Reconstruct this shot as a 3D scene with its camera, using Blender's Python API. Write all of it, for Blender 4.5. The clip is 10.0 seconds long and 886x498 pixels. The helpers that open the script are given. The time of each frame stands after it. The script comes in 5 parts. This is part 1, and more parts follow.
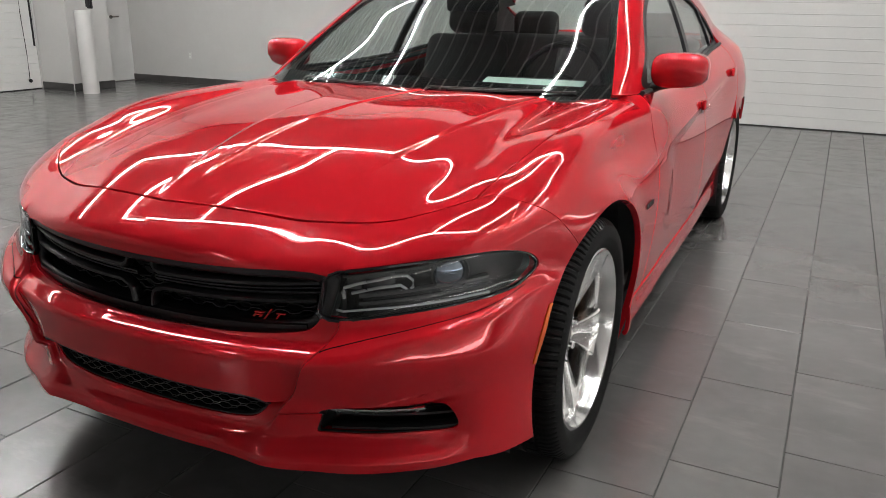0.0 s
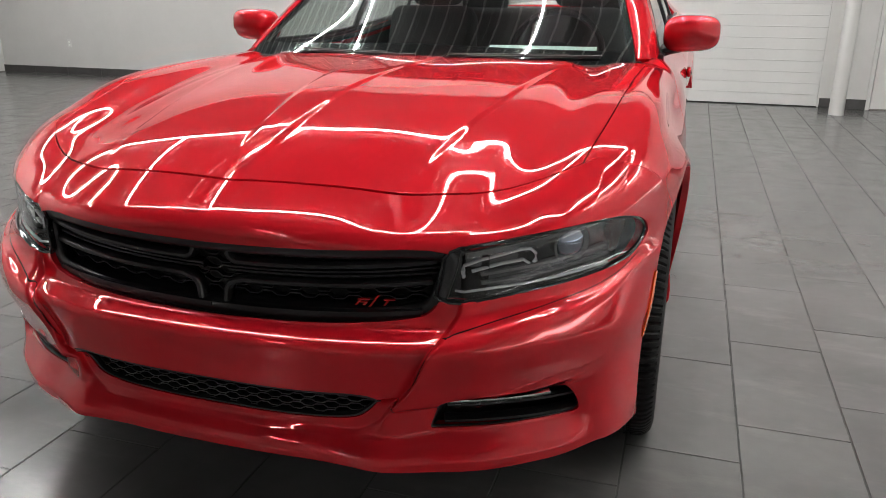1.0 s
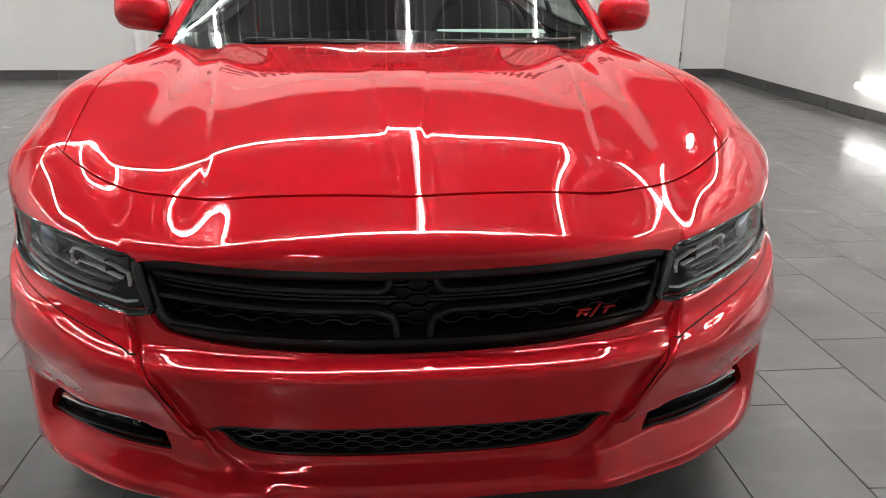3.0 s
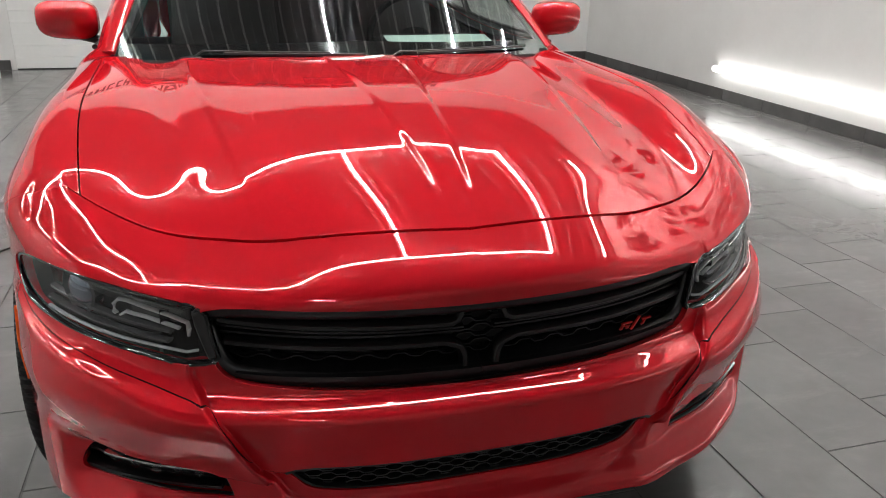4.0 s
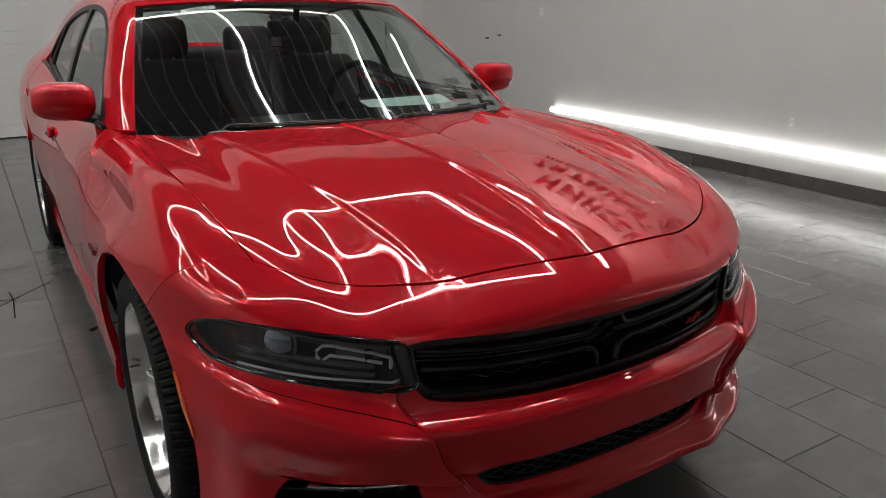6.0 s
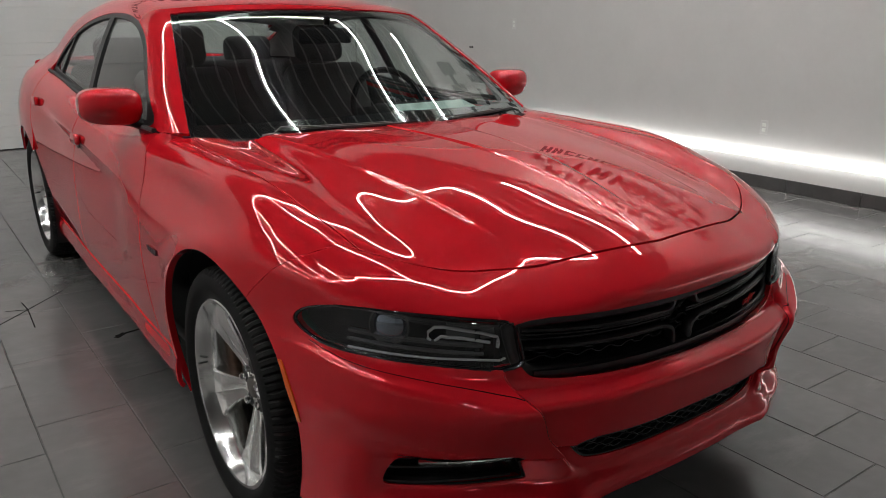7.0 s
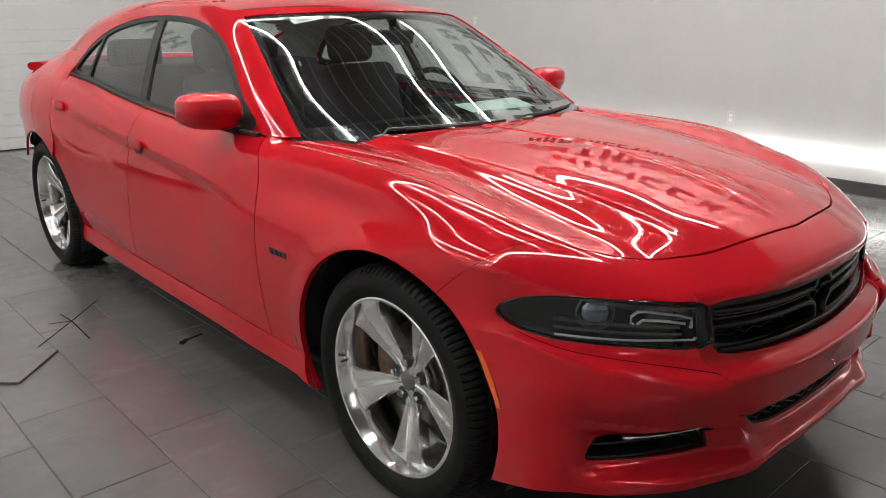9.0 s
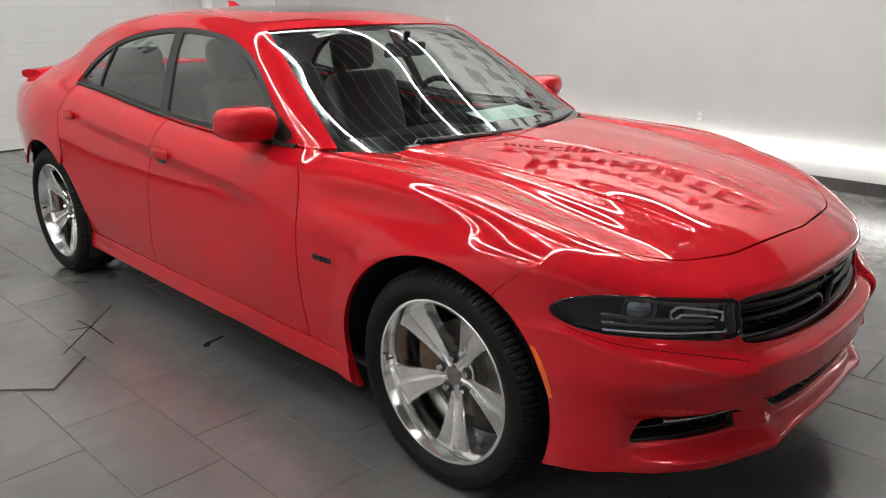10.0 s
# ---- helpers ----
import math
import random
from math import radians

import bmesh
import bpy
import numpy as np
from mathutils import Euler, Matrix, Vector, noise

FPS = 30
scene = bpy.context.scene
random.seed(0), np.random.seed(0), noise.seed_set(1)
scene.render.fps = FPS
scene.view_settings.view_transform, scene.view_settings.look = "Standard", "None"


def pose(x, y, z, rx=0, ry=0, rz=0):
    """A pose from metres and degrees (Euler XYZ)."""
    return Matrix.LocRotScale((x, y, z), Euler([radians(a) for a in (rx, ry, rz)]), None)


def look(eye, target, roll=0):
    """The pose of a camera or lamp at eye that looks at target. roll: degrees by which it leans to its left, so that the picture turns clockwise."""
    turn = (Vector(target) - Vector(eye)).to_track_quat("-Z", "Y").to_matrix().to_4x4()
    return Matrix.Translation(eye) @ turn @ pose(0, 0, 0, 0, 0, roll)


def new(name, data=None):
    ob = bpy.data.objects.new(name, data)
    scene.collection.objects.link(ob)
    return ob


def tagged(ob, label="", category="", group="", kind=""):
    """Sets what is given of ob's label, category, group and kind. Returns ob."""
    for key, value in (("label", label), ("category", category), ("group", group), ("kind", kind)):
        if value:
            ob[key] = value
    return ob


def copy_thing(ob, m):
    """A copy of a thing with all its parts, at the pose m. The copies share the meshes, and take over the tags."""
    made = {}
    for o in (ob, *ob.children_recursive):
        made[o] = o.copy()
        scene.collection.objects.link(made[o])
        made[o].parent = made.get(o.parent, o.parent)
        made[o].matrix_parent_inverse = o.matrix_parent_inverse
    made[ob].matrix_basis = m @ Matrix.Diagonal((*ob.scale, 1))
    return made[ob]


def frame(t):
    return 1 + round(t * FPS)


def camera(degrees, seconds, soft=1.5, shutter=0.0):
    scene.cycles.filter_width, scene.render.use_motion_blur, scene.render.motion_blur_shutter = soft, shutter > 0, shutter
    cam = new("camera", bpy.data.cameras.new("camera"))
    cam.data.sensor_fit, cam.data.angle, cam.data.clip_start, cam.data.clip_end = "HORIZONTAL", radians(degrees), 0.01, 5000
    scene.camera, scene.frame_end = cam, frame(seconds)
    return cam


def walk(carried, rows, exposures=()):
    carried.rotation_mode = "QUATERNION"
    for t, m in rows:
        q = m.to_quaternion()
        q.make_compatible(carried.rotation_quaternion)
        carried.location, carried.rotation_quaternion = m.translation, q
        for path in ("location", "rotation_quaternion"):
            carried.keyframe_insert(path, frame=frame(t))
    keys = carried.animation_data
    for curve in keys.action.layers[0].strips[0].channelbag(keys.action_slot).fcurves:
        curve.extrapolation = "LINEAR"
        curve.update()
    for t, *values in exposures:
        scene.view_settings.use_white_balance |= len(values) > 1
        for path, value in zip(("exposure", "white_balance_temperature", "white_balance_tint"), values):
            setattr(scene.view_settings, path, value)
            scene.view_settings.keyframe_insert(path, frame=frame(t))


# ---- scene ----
cam = camera(59.7, 10.0, .65)
PATH = [
    (0, (1.427, -2.054, 1.281), (0.577, -0.347, 0.677), 0.8),
    (0.5, (1.166, -2.072, 1.244), (0.443, -0.315, 0.621), 0.5),
    (1, (0.908, -2.111, 1.195), (0.343, -0.298, 0.565), 0.4),
    (1.5, (0.615, -2.14, 1.202), (0.247, -0.291, 0.534), 0.5),
    (2, (0.367, -2.123, 1.201), (0.193, -0.255, 0.508), 0.5),
    (2.5, (0.148, -2.102, 1.169), (0.127, -0.212, 0.516), 0.2),
    (4, (-0.435, -2.016, 1.301), (0.096, -0.227, 0.581), 1.2),
    (4.5, (-0.602, -1.994, 1.316), (0.045, -0.23, 0.63), 0.3),
    (5, (-0.773, -1.997, 1.367), (0.003, -0.285, 0.685), 0.1),
    (6.3, (-1.302, -2.021, 1.379), (-0.271, -0.413, 0.789), -0.1),
    (6.5, (-1.372, -1.993, 1.375), (-0.323, -0.395, 0.787), -0.1),
    (7, (-1.529, -1.932, 1.352), (-0.419, -0.37, 0.781), -0.0),
    (7.5, (-1.72, -1.908, 1.365), (-0.555, -0.384, 0.801), 0.0),
    (8, (-1.869, -1.832, 1.368), (-0.661, -0.341, 0.805), -0.0),
    (8.5, (-1.983, -1.688, 1.365), (-0.738, -0.23, 0.794), -0.1),
    (9, (-2.124, -1.591, 1.386), (-0.836, -0.178, 0.8), -0.2),
    (9.5, (-2.321, -1.547, 1.451), (-0.988, -0.181, 0.854), -0.2),
    (10, (-2.428, -1.517, 1.469), (-1.057, -0.191, 0.868), -0.2),
]
EXPOSURES = [(0, -.13), (.5, 0.0), (1, .05), (2.5, .20), (4.0, 0.0), (4.5, -.04), (5.2, -.34), (6.3, -1.05), (6.6, -1.05), (7.0, -.85), (7.5, -.62), (8.5, -.36), (9.2, -.25), (10, -.16)]
walk(cam, [(t, look(eye, target, roll)) for t, eye, target, roll in PATH], EXPOSURES)

# ==== place ====
# ---------- light ----------
world = bpy.data.worlds.new("world")
scene.world = world
world.use_nodes = True
world.node_tree.nodes["Background"].inputs[0].default_value = (0.8, 0.82, 0.85, 1)
world.node_tree.nodes["Background"].inputs[1].default_value = 0.05

TUBE = 152.0        # strength of the ceiling tubes
WALL_TUBE = 8.0    # strength of the low tube on the wall


# ---------- small tools ----------
def sm(a, b, x):
    t = np.minimum(np.maximum((x - a) / (b - a), 0), 1)
    return t * t * (3 - 2 * t)


def spl(xs, ys):
    """Natural cubic spline, straight beyond its ends."""
    xs, ys = np.array(xs, float), np.array(ys, float)
    n, h = len(xs), np.diff(xs)
    A, r = np.eye(n), np.zeros(n)
    for i in range(1, n - 1):
        A[i, i - 1], A[i, i], A[i, i + 1] = h[i - 1], 2 * (h[i - 1] + h[i]), h[i]
        r[i] = 6 * ((ys[i + 1] - ys[i]) / h[i] - (ys[i] - ys[i - 1]) / h[i - 1])
    m = np.linalg.solve(A, r)
    s0 = (ys[1] - ys[0]) / h[0] - h[0] * m[1] / 6
    s1 = (ys[-1] - ys[-2]) / h[-1] + h[-1] * m[-2] / 6

    # coefficients of every span, with straight spans added at both ends
    c3 = np.r_[0, np.diff(m) / (6 * h), 0]
    c2 = np.r_[0, m[:-1] / 2, 0]
    c1 = np.r_[s0, np.diff(ys) / h - h * (2 * m[:-1] + m[1:]) / 6, s1]
    c0, x0 = np.r_[ys[0], ys], np.r_[xs[0], xs]

    def at(x):
        x = np.asarray(x, float)
        i = np.searchsorted(xs, x)
        u = x - x0[i]
        return ((c3[i] * u + c2[i]) * u + c1[i]) * u + c0[i]
    return at


def pch(xs, ys):
    """Monotone cubic, level beyond its ends."""
    xs, ys = np.array(xs, float), np.array(ys, float)
    h = np.diff(xs)
    d = np.diff(ys) / h
    s = np.zeros(len(xs))
    for i in range(1, len(xs) - 1):
        if d[i - 1] * d[i] > 0:
            w1, w2 = 2 * h[i] + h[i - 1], h[i] + 2 * h[i - 1]
            s[i] = (w1 + w2) / (w1 / d[i - 1] + w2 / d[i])

    # coefficients of every span, level at both ends
    c3 = np.r_[0, (s[:-1] + s[1:] - 2 * d) / h ** 2, 0]
    c2 = np.r_[0, (3 * d - 2 * s[:-1] - s[1:]) / h, 0]
    c1 = np.r_[0, s[:-1], 0]
    c0, x0 = np.r_[ys[0], ys], np.r_[xs[0], xs]

    def at(x):
        x = np.asarray(x, float)
        i = np.searchsorted(xs, x)
        u = x - x0[i]
        return ((c3[i] * u + c2[i]) * u + c1[i]) * u + c0[i]
    return at


def smax(a, b, k):
    h = np.maximum(k - np.abs(a - b), 0)
    return np.maximum(a, b) + h * h / (4 * k)


def poly_sdf(px, py, pts):
    """Distance to a closed outline, negative within."""
    d, inside = np.full(px.shape, 1e9), np.zeros(px.shape, bool)
    n = len(pts)
    for i in range(n):
        (ax, ay), (bx, by) = pts[i], pts[(i + 1) % n]
        ex, ey = bx - ax, by - ay
        t = np.clip(((px - ax) * ex + (py - ay) * ey) / (ex * ex + ey * ey), 0, 1)
        d = np.minimum(d, np.hypot(px - ax - t * ex, py - ay - t * ey))
        if ey:
            inside ^= ((ay > py) != (by > py)) & (px < ax + (py - ay) / ey * ex)
    return np.where(inside, -d, d)


def rounded(pts, steps=3):
    """Chaikin's corner cutting of a closed outline."""
    for _ in range(steps):
        out = []
        for i in range(len(pts)):
            a, b = pts[i], pts[(i + 1) % len(pts)]
            out += [(a[0] * .75 + b[0] * .25, a[1] * .75 + b[1] * .25), (a[0] * .25 + b[0] * .75, a[1] * .25 + b[1] * .75)]
        pts = out
    return pts


def cast(O, D, f, t0, t1, n=25):
    """Where rays leave the solid f < 0."""
    a, b = np.full(len(O), float(t0)), np.full(len(O), float(t1))
    for _ in range(n):
        m = (a + b) / 2
        q = O + D * m[:, None]
        ins = f(q[:, 0], q[:, 1], q[:, 2]) < 0
        a, b = np.where(ins, m, a), np.where(ins, b, m)
    return O + D * ((a + b) / 2)[:, None]


def grad(f, P, e=0.0015):
    x, y, z = P[:, 0], P[:, 1], P[:, 2]
    g = np.stack([f(x + e, y, z) - f(x - e, y, z), f(x, y + e, z) - f(x, y - e, z), f(x, y, z + e) - f(x, y, z - e)], 1)
    return g / np.maximum(np.linalg.norm(g, axis=1), 1e-9)[:, None]


def quads(nu, nv):
    i = np.arange(nu * nv).reshape(nu, nv)
    return [tuple(q) for q in np.stack([i[:-1, :-1], i[1:, :-1], i[1:, 1:], i[:-1, 1:]], -1).reshape(-1, 4).tolist()]


def clip(V, F, field):
    """The part of a mesh where field >= 0."""
    S = field(V[:, 0], V[:, 1], V[:, 2])
    pos = (S >= 0).tolist()
    add, cache, out, n = [], {}, [], len(V)

    def cross(a, b):
        key = (a, b) if a < b else (b, a)
        if key not in cache:
            t = S[a] / (S[a] - S[b])
            cache[key] = n + len(add)
            add.append(V[a] + (V[b] - V[a]) * t)
        return cache[key]
    for q in F:
        c = [pos[i] for i in q]
        if all(c):
            out.append(q)
        elif any(c):
            p = []
            for k, a in enumerate(q):
                b = q[(k + 1) % len(q)]
                if pos[a]:
                    p.append(a)
                if pos[a] != pos[b]:
                    p.append(cross(a, b))
            if len(p) > 2:
                out.append(tuple(p))
    V = np.concatenate([V, np.array(add)]) if add else V
    used = np.unique(np.concatenate([np.array(q) for q in out])) if out else np.zeros(0, int)
    back = np.full(len(V), -1)
    back[used] = np.arange(len(used))
    return V[used], [tuple(back[i] for i in q) for q in out]


def mesh_object(name, V, F, N, material, parent, label="", smooth=True):
    me = bpy.data.meshes.new(name)
    me.from_pydata([tuple(v) for v in V], [], [tuple(int(i) for i in q) for q in F])
    me.materials.append(material)
    me.polygons.foreach_set("use_smooth", [smooth] * len(me.polygons))
    me.update()
    if N is not None:
        me.normals_split_custom_set_from_vertices([tuple(v) for v in N])
    ob = new(name, me)
    if parent:
        ob.parent = parent
    if label:
        ob["label"] = label
    return ob


def rim_of(V, F, N, depth):
    """The folded-in edge of a sheet, grown from its border: extra vertices, faces and normals."""
    count = {}
    for q in F:
        for k, a in enumerate(q):
            b = q[(k + 1) % len(q)]
            key = (a, b) if a < b else (b, a)
            count[key] = None if key in count else (a, b)
    edges = [e for e in count.values() if e]
    out = {}
    for a, b in edges:
        o = np.cross(V[b] - V[a], N[a])
        o = o / max(np.linalg.norm(o), 1e-9)
        for i in (a, b):
            out[i] = out.get(i, 0) + o
    V2, F2, N2, at = [], [], [], {}
    for i, o in out.items():
        o = o / max(np.linalg.norm(o), 1e-9)
        at[i] = len(V) + len(V2)
        V2 += [V[i] - N[i] * .0016 + o * .0012, V[i] - N[i] * depth + o * .0012]
        N2 += [o, o]
    for a, b in edges:
        i, j = at[a], at[b]
        F2 += [(b, a, i, j), (j, i, i + 1, j + 1)]
    return V2, F2, N2


def panel(name, VF, f, material, parent, label="", depth=.014, sides=(1, -1), offset=0.0, joined=True):
    """A sheet on the surface f = 0, on both sides of the car, with folded-in edges."""
    V0, F0 = VF
    N0 = grad(f, V0)
    made = []
    Vs, Fs, Ns = [], [], []
    base = 0
    V1 = V0 - N0 * offset
    # faces turned outwards
    q = F0[len(F0) // 2]
    if np.dot(np.cross(V1[q[1]] - V1[q[0]], V1[q[2]] - V1[q[0]]), N0[q[0]]) < 0:
        F0 = [tuple(reversed(q)) for q in F0]
    V2, F2, N2 = rim_of(V1, F0, N0, depth) if depth else ([], [], [])
    V = np.concatenate([V1, np.array(V2)]) if len(V2) else V1
    N = np.concatenate([N0, np.array(N2)]) if len(V2) else N0
    F = F0 + F2
    for s in sides:
        m = np.array([s, 1, 1])
        Fm = F if s > 0 else [tuple(reversed(q)) for q in F]
        if joined:
            Vs.append(V * m), Ns.append(N * m), Fs.extend([tuple(i + base for i in q) for q in Fm])
            base += len(V)
        else:
            made.append(mesh_object(name, V * m, Fm, N * m, material, parent, label))
    if joined:
        made.append(mesh_object(name, np.concatenate(Vs), Fs, np.concatenate(Ns), material, parent, label))
    return made if len(made) > 1 else made[0]


def part(name, bm, material, parent, label="", smooth=40):
    """Links a bmesh as one mesh object under a thing or a part."""
    me = bpy.data.meshes.new(name)
    bm.normal_update()
    bm.to_mesh(me)
    bm.free()
    me.materials.append(material)
    if smooth:
        me.polygons.foreach_set("use_smooth", [True] * len(me.polygons))
        me.set_sharp_from_angle(angle=radians(smooth))
    ob = new(name, me)
    if parent:
        ob.parent = parent
    if label:
        ob["label"] = label
    return ob


def box(x0, x1, y0, y1, z0, z1, bevel=0.0, seg=2, m=None):
    bm = bmesh.new()
    bmesh.ops.create_cube(bm, size=1)
    bmesh.ops.scale(bm, vec=(x1 - x0, y1 - y0, z1 - z0), verts=bm.verts)
    bmesh.ops.translate(bm, vec=((x0 + x1) / 2, (y0 + y1) / 2, (z0 + z1) / 2), verts=bm.verts)
    if bevel:
        bmesh.ops.bevel(bm, geom=list(bm.edges), offset=bevel, segments=seg, affect="EDGES", profile=0.5)
    if m is not None:
        bm.transform(m)
    return bm


def lathe(profile, n=48, axis="x"):
    """A body of revolution: profile rows of (along the axis, radius)."""
    bm = bmesh.new()
    rings = []
    for a, r in profile:
        ring = []
        for i in range(n):
            t = 2 * math.pi * i / n
            c, s = r * math.cos(t), r * math.sin(t)
            ring.append(bm.verts.new({"x": (a, c, s), "y": (c, a, s), "z": (c, s, a)}[axis]))
        rings.append(ring)
    for p, q in zip(rings, rings[1:]):
        for i in range(n):
            bm.faces.new((p[i], p[(i + 1) % n], q[(i + 1) % n], q[i]))
    for ring, (a, r) in ((rings[0], profile[0]), (rings[-1], profile[-1])):
        if r > 0.0005:
            bm.faces.new(ring)
    bmesh.ops.remove_doubles(bm, verts=bm.verts, dist=1e-5)
    bmesh.ops.recalc_face_normals(bm, faces=bm.faces)
    return bm


def sweep(path, w, h, n=10, power=2.0, closed=False, up=(0, 0, 1)):
    """A rounded bar along a path; w across, h along up; w and h may be lists."""
    bm = bmesh.new()
    P = [Vector(p) for p in path]
    k = len(P)
    rings = []
    for i, p in enumerate(P):
        d = (P[(i + 1) % k] - P[i - 1]) if closed else (P[min(i + 1, k - 1)] - P[max(i - 1, 0)])
        d.normalize()
        u = Vector(up)
        u = (u - d * u.dot(d)).normalized()
        s = d.cross(u)
        wi, hi = (w[i] if isinstance(w, (list, tuple)) else w), (h[i] if isinstance(h, (list, tuple)) else h)
        ring = []
        for j in range(n):
            t = 2 * math.pi * (j + .5) / n
            c, e = math.cos(t), math.sin(t)
            c, e = math.copysign(abs(c) ** (2 / power), c), math.copysign(abs(e) ** (2 / power), e)
            ring.append(bm.verts.new(p + s * (c * wi / 2) + u * (e * hi / 2)))
        rings.append(ring)
    for i in range(k if closed else k - 1):
        a, b = rings[i], rings[(i + 1) % k]
        for j in range(n):
            bm.faces.new((a[j], a[(j + 1) % n], b[(j + 1) % n], b[j]))
    if not closed:
        bm.faces.new(rings[0]), bm.faces.new(rings[-1])
    bmesh.ops.recalc_face_normals(bm, faces=bm.faces)
    return bm


def merge(*bms):
    out = bmesh.new()
    for b in bms:
        me = bpy.data.meshes.new("tmp")
        b.to_mesh(me)
        b.free()
        out.from_mesh(me)
        bpy.data.meshes.remove(me)
    return out


# ---------- materials ----------
def material(name, color, rough=0.5, metal=0.0, coat=0.0, coat_rough=0.03, vary=0.0, scale=8.0, bump=0.0, bump_scale=60.0, rough_vary=0.0, emit=0.0, spec=0.5, random_tint=0.0, stain=0.0, stain_scale=1.3, placed=False):
    m = bpy.data.materials.new(name)
    m.use_nodes = True
    nt = m.node_tree
    b = nt.nodes["Principled BSDF"]
    b.inputs["Base Color"].default_value = (*color, 1)
    b.inputs["Roughness"].default_value = rough
    b.inputs["Metallic"].default_value = metal
    b.inputs["Specular IOR Level"].default_value = spec
    b.inputs["Coat Weight"].default_value = coat
    b.inputs["Coat Roughness"].default_value = coat_rough
    if emit:
        b.inputs["Emission Color"].default_value = (*color, 1)
        b.inputs["Emission Strength"].default_value = emit
    where = nt.nodes.new("ShaderNodeNewGeometry").outputs["Position"] if placed else nt.nodes.new("ShaderNodeTexCoord").outputs["Object"]

    def tex(s, detail=4.0):
        n = nt.nodes.new("ShaderNodeTexNoise")
        n.inputs["Scale"].default_value, n.inputs["Detail"].default_value = s, detail
        nt.links.new(where, n.inputs["Vector"])
        return n

    def rng(socket, lo, hi, a=0.3, c=0.7):
        r = nt.nodes.new("ShaderNodeMapRange")
        r.inputs[1].default_value, r.inputs[2].default_value, r.inputs[3].default_value, r.inputs[4].default_value = a, c, lo, hi
        nt.links.new(socket, r.inputs[0])
        return r.outputs[0]

    def times(x, y):
        n = nt.nodes.new("ShaderNodeMath")
        n.operation = "MULTIPLY"
        nt.links.new(x, n.inputs[0]), nt.links.new(y, n.inputs[1])
        return n.outputs[0]
    value = None
    if vary:
        value = rng(tex(scale).outputs["Fac"], 1 - vary, 1 + vary)
        fine = rng(tex(scale * 7, 6).outputs["Fac"], 1 - vary * .5, 1 + vary * .5)
        value = times(value, fine)
    if stain:
        s = rng(tex(stain_scale, 5).outputs["Fac"], 1 - stain, 1 + stain * .4, .35, .65)
        value = times(value, s) if value else s
    if random_tint:
        info = nt.nodes.new("ShaderNodeObjectInfo")
        s = rng(info.outputs["Random"], 1 - random_tint, 1 + random_tint, 0, 1)
        value = times(value, s) if value else s
    if value:
        h = nt.nodes.new("ShaderNodeHueSaturation")
        h.inputs["Color"].default_value = (*color, 1)
        nt.links.new(value, h.inputs["Value"])
        nt.links.new(h.outputs[0], b.inputs["Base Color"])
    if rough_vary:
        nt.links.new(rng(tex(scale * 2.3, 5).outputs["Fac"], rough - rough_vary, rough + rough_vary), b.inputs["Roughness"])
    if bump:
        n = nt.nodes.new("ShaderNodeBump")
        n.inputs["Strength"].default_value, n.inputs["Distance"].default_value = 1.0, bump
        nt.links.new(tex(bump_scale, 6).outputs["Fac"], n.inputs["Height"])
        nt.links.new(n.outputs[0], b.inputs["Normal"])
    return m


def glass(name, tint, rough=0.0, ior=1.5):
    """Thin tinted pane: clear tint with a mirror-like sheen by Fresnel."""
    m = bpy.data.materials.new(name)
    m.use_nodes = True
    nt = m.node_tree
    nt.nodes.clear()
    out, mix = nt.nodes.new("ShaderNodeOutputMaterial"), nt.nodes.new("ShaderNodeMixShader")
    clear, gloss, fr = nt.nodes.new("ShaderNodeBsdfTransparent"), nt.nodes.new("ShaderNodeBsdfGlossy"), nt.nodes.new("ShaderNodeLayerWeight")
    clear.inputs[0].default_value = (*tint, 1)
    gloss.inputs["Roughness"].default_value = rough
    fr.inputs["Blend"].default_value = 0.5
    base = ((ior - 1) / (ior + 1)) ** 2
    steep, lift = nt.nodes.new("ShaderNodeMath"), nt.nodes.new("ShaderNodeMath")
    steep.operation, lift.operation = "POWER", "MULTIPLY_ADD"
    steep.inputs[1].default_value, lift.inputs[1].default_value, lift.inputs[2].default_value = 5.0, 1 - base, base
    nt.links.new(fr.outputs["Facing"], steep.inputs[0]), nt.links.new(steep.outputs[0], lift.inputs[0])
    nt.links.new(lift.outputs[0], mix.inputs[0]), nt.links.new(clear.outputs[0], mix.inputs[1]), nt.links.new(gloss.outputs[0], mix.inputs[2])
    nt.links.new(mix.outputs[0], out.inputs[0])
    return m


RED = material("red paint", (0.53, 0.009, 0.017), 0.02, 0.16, 1.0, 0.0, vary=0.03, scale=400, spec=0.0)
RED.node_tree.nodes["Principled BSDF"].inputs["Coat IOR"].default_value = 1.58
BLACK = material("black plastic", (0.012, 0.012, 0.013), 0.42, vary=0.15, scale=30, bump=0.0002, bump_scale=900)
JOINT_DARK = material("dark joint", (0.003, 0.002, 0.002), 0.9, spec=0.05)
SATIN = material("satin black", (0.010, 0.010, 0.011), 0.28, vary=0.1, scale=20)
GLOSS = material("gloss black", (0.006, 0.006, 0.007), 0.08, coat=0.6)
RUBBER = material("tyre rubber", (0.006, 0.006, 0.006), 0.7, spec=0.2, vary=0.25, scale=25, bump=0.0004, bump_scale=300)
ALU = material("polished aluminium", (0.95, 0.95, 0.94), 0.15, 1.0, vary=0.03, scale=12)
STEEL = material("brake steel", (0.22, 0.205, 0.19), 0.45, 1.0, vary=0.15, scale=40)
